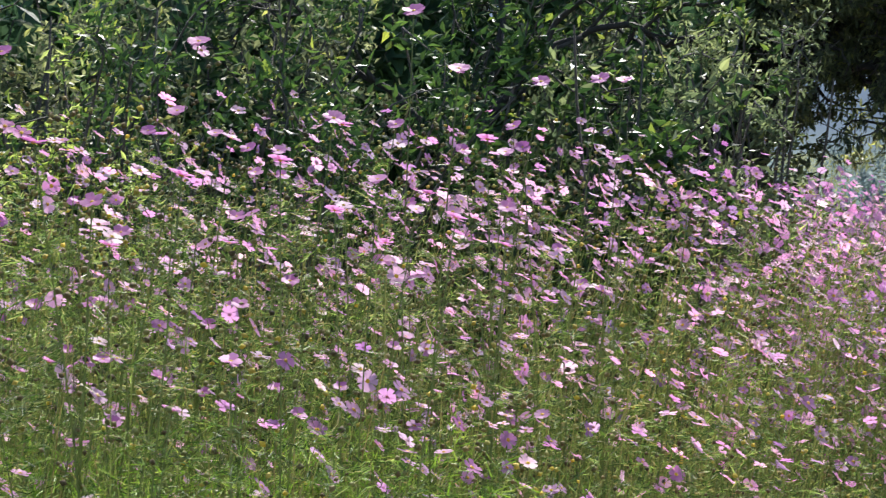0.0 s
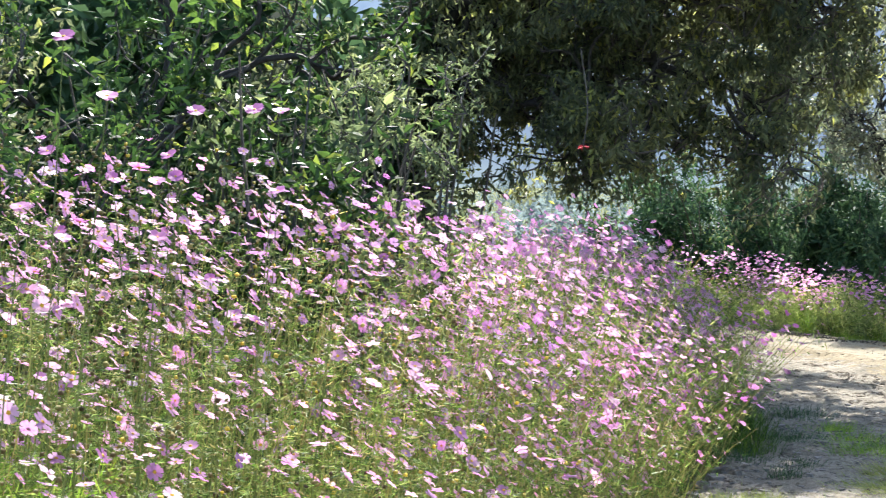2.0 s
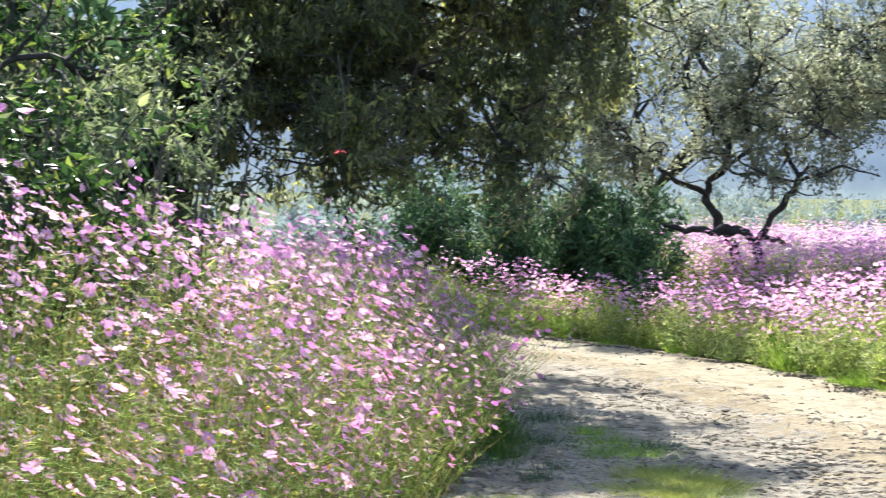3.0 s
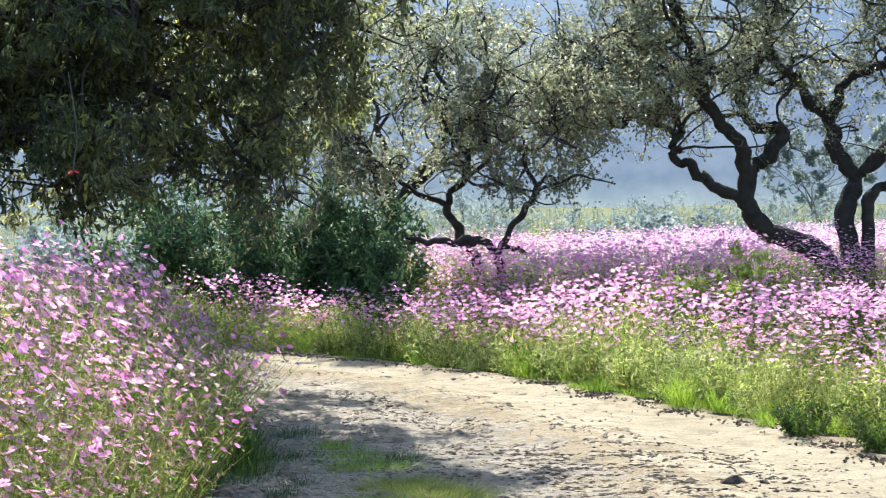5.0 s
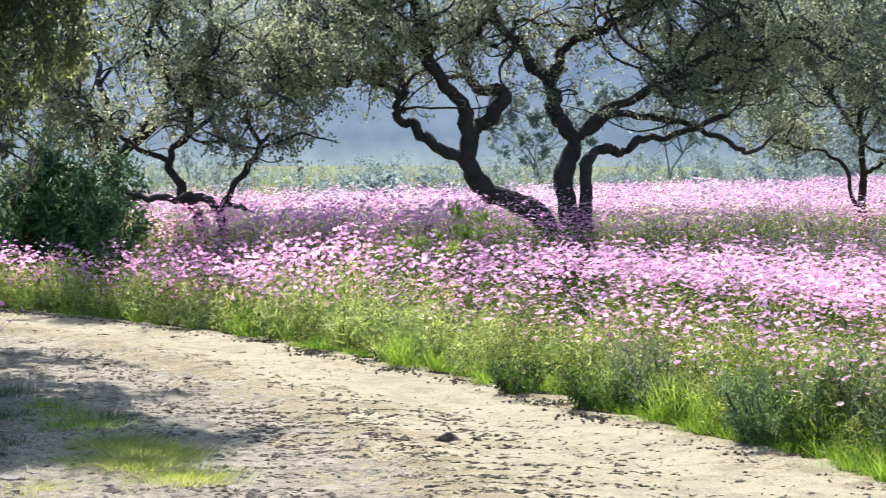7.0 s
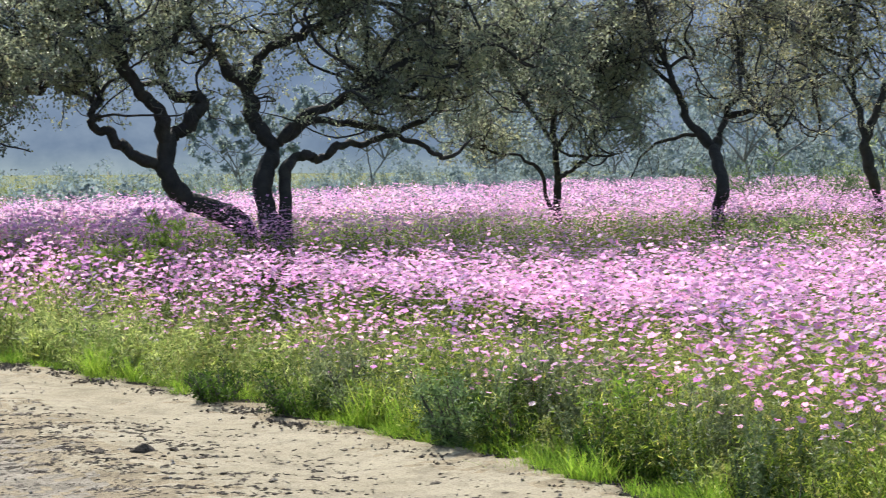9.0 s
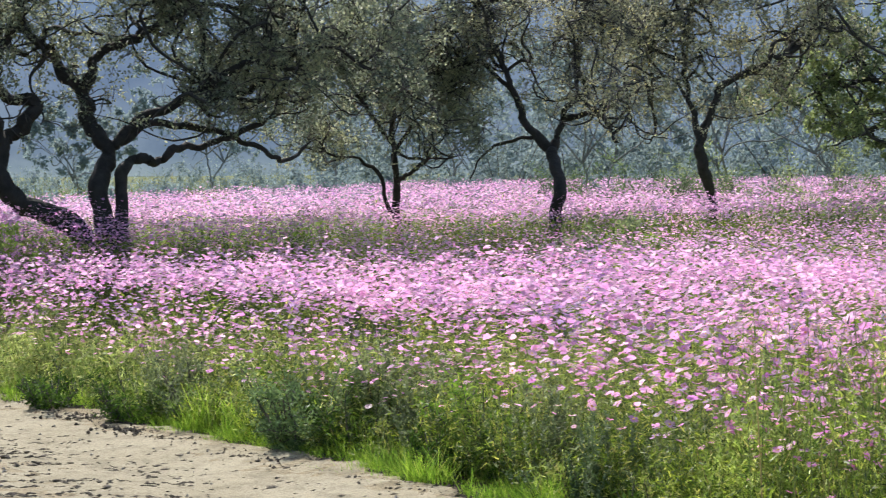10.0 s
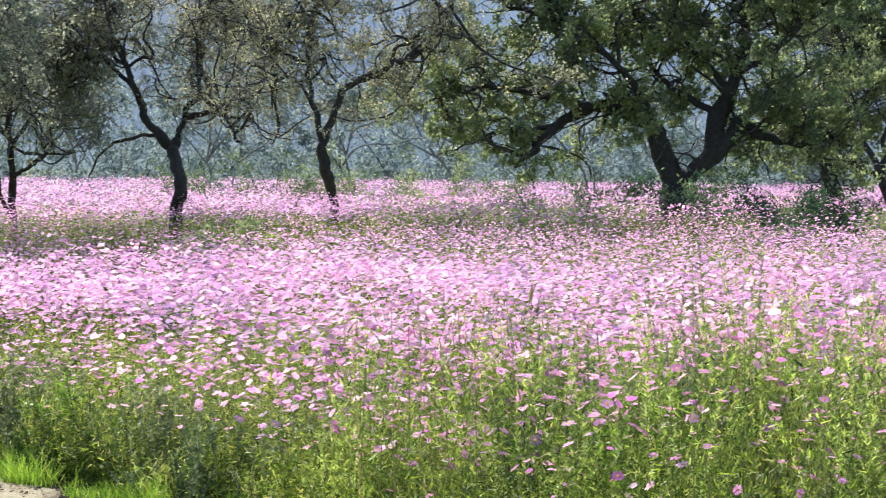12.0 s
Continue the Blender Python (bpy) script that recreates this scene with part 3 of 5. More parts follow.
CRAWLING_OAK = [
    (0.10, 0.040, [(0.13, -0.02), (0.08, 0.89), (0.03, 1.16), (-0.08, 1.31), (-0.29, 1.36), (-0.62, 1.33), (-0.95, 1.40)]),
    (0.09, 0.070, [(-0.07, -0.02), (-0.18, 1.02), (-0.28, 1.21), (-0.44, 1.38)]),
    (0.08, 0.030, [(-0.41, 1.38), (-0.48, 1.61), (-0.54, 1.79), (-0.33, 2.06), (-0.28, 2.26), (-0.46, 2.52), (-0.54, 2.78), (-0.62, 3.24), (-0.82, 3.76)]),
    (0.04, 0.020, [(-0.31, 2.01), (-0.05, 2.29), (-0.10, 2.58), (0.10, 2.81), (0.03, 3.03)]),
    (0.06, 0.020, [(0.18, 1.27), (0.23, 1.53), (0.42, 1.77), (0.49, 1.96), (0.36, 2.32), (0.62, 2.58), (0.75, 2.78)]),
    (0.05, 0.020, [(0.07, 1.27), (0.26, 1.23), (0.41, 1.16)]),
    (0.05, 0.020, [(-0.54, 1.74), (-0.95, 1.93), (-1.27, 2.19), (-1.60, 2.45), (-1.86, 2.85)]),
    (0.05, 0.020, [(-0.48, 2.55), (-0.16, 2.91), (-0.03, 3.30), (-0.10, 3.69)]),
]

make_tree("oak_tree", 4.53, 25.72, BIG_OAK + BIG_OAK_SPREAD, "gnarled dark oak with a leaning trunk beside upright ones", 150000, OAK_LEAF, 1.2, 1.0, crest=70, forward=0.5, leaf=(0.04, 0.07), count=(260, 2100, 7600), clear=2.3, skip=0.4)
make_tree("oak_tree", 10.28, 30.54, SLIM_OAK, "slim young oak with a thin forked trunk", 30000, OAK_LEAF, 1.1, 0.8, crest=20, leaf=(0.04, 0.075), count=(80, 520, 2000), clear=1.9)
make_tree("oak_tree", 11.86, 27.68, FORKED_OAK, "half-bare oak forking low with sparse brownish leaves", 26000, OAK_BROWN, 1.2, 0.9, crest=24, forward=0.3, leaf=(0.035, 0.06), count=(64, 620, 2400), clear=2.2, skip=0.5)
make_tree("oak_tree", 18.61, 35.43, OPEN_OAK, "open-crowned oak with sparse brownish leaves", 26000, OAK_BROWN, 1.6, 1.1, crest=20, count=(60, 520, 1900), clear=2.3, leaf=(0.055, 0.09))
make_tree("oak_tree", 28.39, 36.72, DENSE_OAK + DENSE_OAK_TOP, "broad old oak with a thick forked trunk and full green crown", 74000, OAK_GREEN, 1.6, 1.3, crest=50, count=(170, 900, 2600), leaf=(0.08, 0.13), width=0.6, clear=1.45, skip=0.35, tufted=0.4)
make_tree("oak_tree", 39.12, 43.38, SIDE_OAK, "stout oak in dense leaf behind low bushes", 42000, OAK_GREEN, 2.0, 1.4, crest=30, count=(140, 700, 2200), leaf=(0.10, 0.15), width=0.6, clear=1.5, tufted=0.5)
make_tree("oak_tree", 0.085, 24.4, [(a, b, [(u * 1.06, 1.65 + (v - 1.65) * 1.06) for u, v in q]) for a, b, q in CRAWLING_OAK], "small twisted oak with a trunk lying along the ground", 24000, OAK_LEAF, 0.75, 0.7, leaf=(0.04, 0.075), count=(80, 620, 2400), clear=1.6, depth=0.4)


def random_limbs(height, seed, stems=1, width=0.5):
    """Main limbs of a plain wild tree, sideways and up."""
    r = random.Random(seed)
    limbs = []
    for s in range(stems):
        x = r.uniform(-0.25, 0.25) * stems
        fork = height * r.uniform(0.22, 0.36)
        lean = r.uniform(-0.15, 0.15) * height
        limbs.append((0.035 * height / stems**0.5, 0.024 * height / stems**0.5, [(x, -0.1), (x + lean * 0.4, fork * 0.6), (x + lean, fork)]))
        for k in range(4):
            reach = (k - 1.5) / 1.5 * width * height * r.uniform(0.7, 1.1)
            rise = (height - fork) * r.uniform(0.6, 0.95) * (1 - 0.25 * abs(k - 1.5))
            limbs.append((0.02 * height, 0.006 * height, [(x + lean, fork + 0.05), (x + lean + reach * 0.35 + r.uniform(-0.08, 0.08) * height, fork + rise * 0.4), (x + lean + reach * 0.6 + r.uniform(-0.08, 0.08) * height, fork + rise * 0.65 + r.uniform(-0.05, 0.05) * height), (x + lean + reach, fork + rise)]))
    return limbs


def polar(az, r):
    return r * math.sin(radians(az)), r * math.cos(radians(az))


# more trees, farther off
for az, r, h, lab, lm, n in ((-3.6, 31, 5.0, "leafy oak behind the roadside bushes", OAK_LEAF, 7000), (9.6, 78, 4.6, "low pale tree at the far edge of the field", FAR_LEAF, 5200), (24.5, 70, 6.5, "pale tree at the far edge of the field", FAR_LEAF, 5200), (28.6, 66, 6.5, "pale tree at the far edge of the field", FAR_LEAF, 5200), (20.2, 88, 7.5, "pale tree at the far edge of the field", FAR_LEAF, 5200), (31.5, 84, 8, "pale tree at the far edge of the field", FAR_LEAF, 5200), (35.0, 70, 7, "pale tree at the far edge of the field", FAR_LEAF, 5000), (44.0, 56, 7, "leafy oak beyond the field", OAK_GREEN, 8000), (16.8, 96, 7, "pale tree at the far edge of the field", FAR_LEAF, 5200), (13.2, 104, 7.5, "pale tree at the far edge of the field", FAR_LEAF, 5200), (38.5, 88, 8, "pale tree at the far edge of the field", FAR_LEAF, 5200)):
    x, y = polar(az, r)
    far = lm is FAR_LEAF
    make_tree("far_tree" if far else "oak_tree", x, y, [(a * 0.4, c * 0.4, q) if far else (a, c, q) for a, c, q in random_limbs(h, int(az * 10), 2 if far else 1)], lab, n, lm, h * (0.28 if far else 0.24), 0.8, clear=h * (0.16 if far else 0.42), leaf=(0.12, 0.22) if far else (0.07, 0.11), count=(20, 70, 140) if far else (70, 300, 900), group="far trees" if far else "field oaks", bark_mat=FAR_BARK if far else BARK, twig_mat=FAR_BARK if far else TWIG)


# ---- bushes and shrubs ----
def make_bush(name, x, y, wide, high, label, leaves, mat, leaf, width=0.4, group="bushes", category="bush", lift=0.3, stems=26, twigs=4, loose=0.05):
    """Stems that fan out from one foot, with leaves massed on the outside."""
    root = new(name)
    tagged(root, label, category, group)
    root.location = (x, y, float(ground_z(x, y)) - 0.07)
    a = rng.uniform(0, 2 * np.pi, stems)
    d = np.stack([np.cos(a) * wide * 0.5, np.sin(a) * wide * 0.5, np.full(stems, high * 0.8)], -1) * rng.uniform(0.3, 1.0, (stems, 1))
    p0 = np.stack([np.cos(a), np.sin(a), 0 * a], -1) * wide * 0.08
    P = wander(p0, d, np.linalg.norm(d, axis=1), 7, 0.05, 0.03)
    P[:, :, 2] = np.maximum(P[:, :, 2], 0.0)
    b = Batch().add(*tubes(P, np.linspace(0.012, 0.004, 7)[None] * np.ones((stems, 1)) * high**0.5, 3))
    k, s = rng.integers(0, stems, stems * twigs), rng.integers(1, 7, stems * twigs)
    D = unit(rng.normal(size=(len(k), 3)) + (P[k, s] - P[k, s - 1]) * 3)
    Q = wander(P[k, s], D, rng.uniform(0.12, 0.34, len(k)) * (wide + high) * 0.33, 4, 0.4, 0.02)
    Q[:, :, 2] = np.maximum(Q[:, :, 2], 0.02)
    b.add(*tubes(Q, np.linspace(0.006, 0.002, 4)[None] * np.ones((len(k), 1)) * high**0.4, 3))
    tagged(b.put("stemwork", [TWIG], root, True), kind="stuff")
    k, s = rng.integers(0, len(Q), leaves), rng.integers(0, 4, leaves)
    p = Q[k, s] + rng.normal(size=(leaves, 3)) * loose * (wide + high) * 0.4
    p[:, 2] = np.abs(p[:, 2])
    L = rng.uniform(*leaf, leaves)
    dl = unit(rng.normal(size=(leaves, 3)) + [0, 0, lift])
    Batch().add(*blades(p, dl, L, L * width)).put("foliage", [mat], root)["kind"] = "stuff"
    return root


# the thicket behind the tall flowers beside the road: narrow-leaved, broad-leaved and dark shrubs
NARROW, BROAD, SMALL, BACK, DEEP = ((0.06, 0.12), 0.22), ((0.07, 0.13), 0.42), ((0.035, 0.08), 0.32), ((0.06, 0.11), 0.4), ((0.2, 0.34), 0.5)
for az, r, w, h, n, lm, (lf, wd) in (
        (-44, 11.5, 2.6, 3.4, 6500, SHRUB_LEAF, NARROW), (-38.5, 11.2, 2.2, 3.2, 7500, SHRUB_LEAF, NARROW), (-36, 10.9, 0.9, 2.9, 5000, FRESH, SMALL),
        (-33.2, 11.8, 2.3, 3.3, 7500, SHRUB_LEAF, NARROW), (-30, 11.4, 2.0, 2.7, 6500, SHRUB_LEAF, NARROW), (-26.6, 12.0, 1.9, 3.4, 6500, SHRUB_LEAF, BROAD),
        (-22.2, 11.9, 1.7, 3.2, 6500, SHRUB_LEAF, BROAD), (-20.2, 12.2, 1.2, 2.9, 4500, OAK_GREEN, BROAD), (-18.6, 12.9, 1.2, 3.3, 8000, OAK_GREEN, SMALL),
        (-16.3, 13.6, 0.9, 3.4, 9500, OAK_GREEN, SMALL), (-18.4, 17.0, 2.0, 3.7, 11000, DROOP_LEAF, BACK), (-28.5, 17, 3.2, 3.9, 11000, DROOP_LEAF, BACK),
        (-40, 14.2, 3.2, 3.5, 11000, DROOP_LEAF, BACK), (-31, 14.6, 3.2, 3.6, 12000, DROOP_LEAF, BACK), (-25, 15.2, 3.0, 3.6, 12000, DROOP_LEAF, BACK)):
    x, y = polar(az, r)
    make_bush("thicket_shrub", x, y, w, h, "tall leafy green shrub in the roadside thicket", n, lm, lf, wd, "roadside thicket", "shrub", lift=-0.1, stems=24, twigs=6, loose=0.03)
for az, r, w, h in ((-44, 19, 4.0, 5.0), (-30.5, 20, 4.0, 5.2), (-23.5, 20.5, 3.6, 5.2), (-38.5, 20, 4.0, 5.2), (-35, 18.0, 4.2, 5.0), (-26.5, 18.5, 4.2, 5.0), (-20.5, 18, 3.0, 5.0)):
    x, y = polar(az, r)
    make_bush("thicket_shrub", x, y, w, h, "tall dark green shrub deep in the thicket", 7500, BUSH_LEAF, *DEEP, "roadside thicket", "shrub", lift=-0.1, stems=28, twigs=6)

# a sparse small tree whose dark limbs arch through the thicket
ARCH_LIMBS = [(0.09, 0.06, [(0.0, -0.1), (-0.05, 1.0), (0.1, 1.9)]), (0.05, 0.02, [(0.1, 1.8), (0.4, 2.25), (0.7, 2.5), (1.1, 2.6), (1.5, 2.45)]), (0.045, 0.015, [(0.08, 1.7), (-0.4, 2.1), (-0.9, 2.5), (-1.3, 3.1)]), (0.04, 0.015, [(0.1, 1.9), (0.3, 2.6), (0.2, 3.2), (0.5, 3.8)]), (0.035, 0.012, [(0.05, 1.5), (0.4, 1.75), (0.8, 1.9), (1.1, 2.1)])]
make_tree("thicket_tree", -5.5, 12.1, ARCH_LIMBS, "thin tree with dark arching limbs in the thicket", 2600, SHRUB_LEAF, 0.8, 0.8, leaf=(0.06, 0.12), width=0.4, count=(34, 120, 260), group="roadside trees", depth=0.5, clear=1.9)

# dark bushes beyond the bend
for az, r, w, h, n in ((-7.6, 27.6, 2.6, 2.8, 11000), (-5.5, 25.9, 2.2, 2.6, 13000), (-3.8, 25.6, 1.7, 2.3, 12000), (-9.2, 28.0, 2.4, 1.7, 7000), (-3.3, 24.2, 1.3, 1.6, 7000)):
    x, y = polar(az, r)
    make_bush("dark_bush", x, y, w, h, "dense dark green bush at the bend of the road", n, BUSH_LEAF, (0.07, 0.13), 0.4, "bushes at the bend")


# the drooping tree that overhangs the road
DROOP_LIMBS = [(0.20, 0.14, [(0, -0.1), (0.1, 1.2), (0.25, 2.4)]), (0.08, 0.025, [(0.25, 2.3), (1.2, 3.2), (2.1, 3.6), (2.9, 3.6), (3.4, 3.3)]), (0.09, 0.03, [(0.25, 2.4), (0.8, 3.4), (1.5, 4.6), (2.3, 5.3), (2.9, 5.2)]), (0.12, 0.04, [(0.25, 2.4), (0.4, 3.1), (0.9, 3.7), (1.4, 4.2)]), (0.06, 0.02, [(0.25, 2.3), (1.2, 2.6), (2.1, 2.8), (2.9, 2.6), (3.3, 2.3)]), (0.1, 0.03, [(0.25, 2.4), (0.2, 2.9), (0.0, 3.3), (-0.2, 3.5)]), (0.05, 0.02, [(0.25, 2.3), (0.9, 2.4), (1.6, 2.5), (2.1, 2.2)]), (0.07, 0.02, [(0.25, 2.4), (1.5, 3.3), (2.5, 3.4), (3.0, 3.2), (3.2, 2.8)]), (0.06, 0.02, [(0.25, 2.3), (1.0, 2.7), (1.9, 2.6), (2.7, 2.1)]), (0.06, 0.02, [(0.25, 2.4), (0.9, 2.9), (1.5, 3.0), (2.0, 2.8)]), (0.06, 0.02, [(0.25, 2.4), (0.6, 3.3), (1.2, 3.7), (1.7, 3.6)]), (0.06, 0.02, [(0.25, 2.4), (1.7, 3.3), (2.9, 3.6), (3.5, 3.5), (3.9, 3.1)]), (0.06, 0.02, [(0.25, 2.4), (1.1, 3.8), (2.0, 4.3), (2.8, 4.3), (3.3, 3.8)]), (0.07, 0.02, [(0.25, 2.4), (1.3, 3.9), (2.2, 4.7), (2.9, 4.9), (3.3, 4.8)]), (0.06, 0.02, [(0.25, 2.4), (1.4, 3.9), (2.4, 4.6), (3.2, 4.7), (3.8, 4.4)]), (0.06, 0.02, [(0.25, 2.4), (1.3, 4.0), (2.2, 4.9), (3.0, 5.1), (3.6, 4.9)])]
make_tree("drooping_tree", -5.2, 16.9, DROOP_LIMBS, "dark tree with drooping foliage overhanging the road", 104000, DROOP_LEAF, 1.0, 1.0, forward=0.55, tufted=0.55, leaf=(0.06, 0.11), width=0.34, count=(330, 1700, 4400), droop=0.62, group="roadside trees", turn=0.0, depth=0.8, clear=1.6, skip=0.2)

def field_far(x, y):
    az = np.degrees(np.arctan2(x, y))
    return np.interp(az, [-15, 0, 2.6, 5, 10.7, 15, 19, 24], [40, 43, 46, 52, 63, 76, 92, 100])


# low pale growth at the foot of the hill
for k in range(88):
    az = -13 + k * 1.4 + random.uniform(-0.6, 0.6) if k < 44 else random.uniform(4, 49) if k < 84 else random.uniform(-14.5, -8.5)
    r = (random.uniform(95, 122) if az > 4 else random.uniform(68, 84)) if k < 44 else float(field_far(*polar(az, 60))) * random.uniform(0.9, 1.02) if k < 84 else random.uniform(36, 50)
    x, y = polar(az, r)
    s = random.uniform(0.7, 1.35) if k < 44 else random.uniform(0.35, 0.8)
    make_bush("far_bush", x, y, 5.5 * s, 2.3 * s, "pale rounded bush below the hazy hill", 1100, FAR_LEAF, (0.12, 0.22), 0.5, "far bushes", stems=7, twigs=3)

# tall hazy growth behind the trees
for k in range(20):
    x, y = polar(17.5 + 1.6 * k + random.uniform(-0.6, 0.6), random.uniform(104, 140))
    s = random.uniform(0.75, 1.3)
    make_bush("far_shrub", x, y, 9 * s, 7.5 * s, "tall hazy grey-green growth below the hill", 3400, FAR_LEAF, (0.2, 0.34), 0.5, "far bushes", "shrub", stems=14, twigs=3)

# bushes among the flowers under the broad oak and near the forked oak
for az, r, w, h, n, lm, lab in ((24.4, 26.9, 1.5, 1.25, 6000, OAK_GREEN, "fresh green bush among the pink flowers"), (26.0, 27.2, 1.2, 1.1, 4000, GRASS, "fresh green bush among the pink flowers"), (37.0, 42.0, 3.8, 1.9, 4200, SAGE, "grey-green bush under the broad oak"), (39.6, 41.5, 4.0, 2.0, 4500, BUSH_LEAF, "dark green bush under the broad oak"), (41.5, 44, 4.0, 1.8, 4500, BUSH_LEAF, "dark green bush under the broad oak"), (34.4, 41.5, 3.4, 1.75, 3600, SAGE, "grey-green bush under the broad oak"), (28.8, 54, 5.0, 2.3, 4000, OAK_GREEN, "green bush at the back of the flower field"), (26.3, 55, 5.0, 2.2, 4000, SAGE, "grey-green bush at the back of the flower field"), (31.0, 57, 4.2, 2.0, 3000, OAK_GREEN, "green bush at the back of the flower field"), (24.3, 58, 4.0, 1.9, 3000, SAGE, "grey-green bush at the back of the flower field")):
    x, y = polar(az, r)
    make_bush("field_bush", x, y, w, h, lab, n, lm, (0.05, 0.09) if r < 40 else (0.08, 0.14), 0.35, "bushes in the field", stems=20)

# bushy clumps that swell the field's edge; dark weeds stand in for shaded gaps
for az, r, w, h, n, lm, lab in ((18.6, 12.3, 0.7, 0.8, 5000, OAK_GREEN, "green leafy bush at the road's edge"), (21.5, 11.2, 0.7, 0.7, 4000, GRASS, "green leafy bush at the road's edge"), (13.0, 13.4, 0.6, 0.6, 3500, OAK_GREEN, "green leafy bush at the road's edge"), (33.6, 8.4, 0.4, 0.95, 3000, DEEP_GREEN, "dark green leafy weed among the cosmos"), (15.9, 12.15, 0.65, 0.68, 5500, BLUE_WEED, "feathery blue-green weed at the road's edge"), (17.3, 12.0, 0.4, 0.45, 2000, DEEP_GREEN, "dark green leafy weed at the road's edge"), (11.3, 13.75, 0.6, 0.42, 2200, DEEP_GREEN, "dark green leafy weed at the road's edge"), (19.8, 11.1, 0.4, 0.4, 1800, DEEP_GREEN, "dark green leafy weed at the road's edge"), (8.9, 14.6, 0.5, 0.4, 1800, DEEP_GREEN, "dark green leafy weed at the road's edge")):
    x, y = polar(az, r)
    make_bush("edge_bush", x, y, w, h, lab, n, lm, (0.025, 0.05), 0.28, "bushes at the field's edge", stems=30, lift=0.5)

# mixed weeds that break up the field's edge along the road
weeds = []
for k, (lm, lf, wd, n, lab) in enumerate(((SAGE, (0.02, 0.045), 0.3, 850, "small grey-green weed at the road's edge"), (GRASS, (0.03, 0.06), 0.36, 700, "small bright green weed at the road's edge"), (OAK_GREEN, (0.025, 0.05), 0.45, 800, "small leafy green weed at the road's edge"), (DEEP_GREEN, (0.03, 0.055), 0.45, 700, "small dark green weed at the road's edge"), (DRY_GRASS, (0.03, 0.07), 0.2, 700, "small yellow-green weed at the road's edge"))):
    weeds.append(make_bush("verge_weed", 0, 0, 0.42, 0.6, lab, n, lm, lf, wd, "weeds along the road's edge", "weed", stems=9, twigs=2, lift=0.5))
place = random.Random(44)
for k in range(64):
    y = place.uniform(6.0, 24.0) if k % 3 else place.uniform(6.0, 13.0)
    x = float(edge_x(RIGHT_EDGE, y)) + 0.15 + abs(place.gauss(0, 0.35))
    s = place.uniform(0.6, 1.15)
    m = pose(x, y, -0.07, 0, 0, place.uniform(0, 360)) @ Matrix.Diagonal((s, s, s * place.uniform(0.8, 1.2), 1))
    if k < 5:
        weeds[k].matrix_basis = m
    else:
        copy_thing(weeds[place.randrange(5)], m)


# ---- flowers ----
def head_template(petals, detail, seed):
    """One flower head of radius 1, facing +z: vertices, petal faces, disc vertices, disc faces."""
    r = np.random.default_rng(seed)
    v, f = [(0, 0, -0.04)], []
    for k in range(petals):
        a = 2 * np.pi * k / petals + r.normal() * 0.06
        w = np.pi / petals * 0.98
        cup, ln = r.normal() * 0.10 + 0.06, r.uniform(0.9, 1.06)
        i = len(v)

        def at(rad, off, z):
            return rad * math.cos(a + off), rad * math.sin(a + off), z

        if detail == 3:
            v += [at(0.6 * ln, -w * 1.08, cup * 0.4), at(0.98 * ln, -w * 0.72, cup), at(0.98 * ln, w * 0.72, cup), at(0.6 * ln, w * 1.08, cup * 0.4)]
            f += [(0, i, i + 1), (0, i + 1, i + 2), (0, i + 2, i + 3)]
        else:
            v += [at(0.96 * ln, -w * 0.85, cup), at(0.96 * ln, w * 0.85, cup)]
            f += [(0, i, i + 1)]
    n = 5 if detail == 3 else 3
    dv = [(0, 0, 0.16)] + [(0.24 * math.cos(t), 0.24 * math.sin(t), 0.03) for t in np.arange(n) * 2 * np.pi / n]
    df = [(0, 1 + k, 1 + (k + 1) % n) for k in range(n)]
    return np.array(v), np.array(f), np.array(dv), np.array(df)


PLAIN = [head_template(8, 3, s) for s in range(4)]
SIMPLE = [head_template(6, 1, s) for s in range(4)]


def lay(v, f, P, N, R):
    """Copies of a template, each turned to face N at P with radius R, as one array."""
    M = len(P)
    U = unit(np.cross(N, unit(rng.normal(size=(M, 3)))))
    W = np.cross(N, U)
    out = P[:, None] + R[:, None, None] * (v[None, :, :1] * U[:, None] + v[None, :, 1:2] * W[:, None] + v[None, :, 2:] * N[:, None])
    return out.reshape(-1, 3), (f[None] + (np.arange(M) * len(v))[:, None, None]).reshape(-1, f.shape[1])


def facing(M, side, spread):
    """Directions spread round a given one, or round one between up and the sun."""
    if not isinstance(side, (int, float)):
        return unit(np.array(side) + rng.normal(size=(M, 3)) * spread)
    return unit(np.array([SUN.x * side, SUN.y * side, 1.0]) + rng.normal(size=(M, 3)) * spread)


def scatter(count, az0, az1, r0, r1, power=2.0):
    a = np.radians(rng.uniform(az0, az1, count))
    r = (r0**power + (r1**power - r0**power) * rng.random(count)) ** (1 / power)
    return np.sin(a) * r, np.cos(a) * r


def in_field(x, y, margin=0.0):
    near = x > edge_x(RIGHT_EDGE, y) + margin
    far = x > -3.1 - (y - 23.9) * 1.4 + margin
    return np.where(y < 23.9, near, far)


def field_depth(x, y):
    """Metres in from the road, roughly."""
    return np.where(y < 23.9, (x - edge_x(RIGHT_EDGE, y)) * 0.75, 6.0)


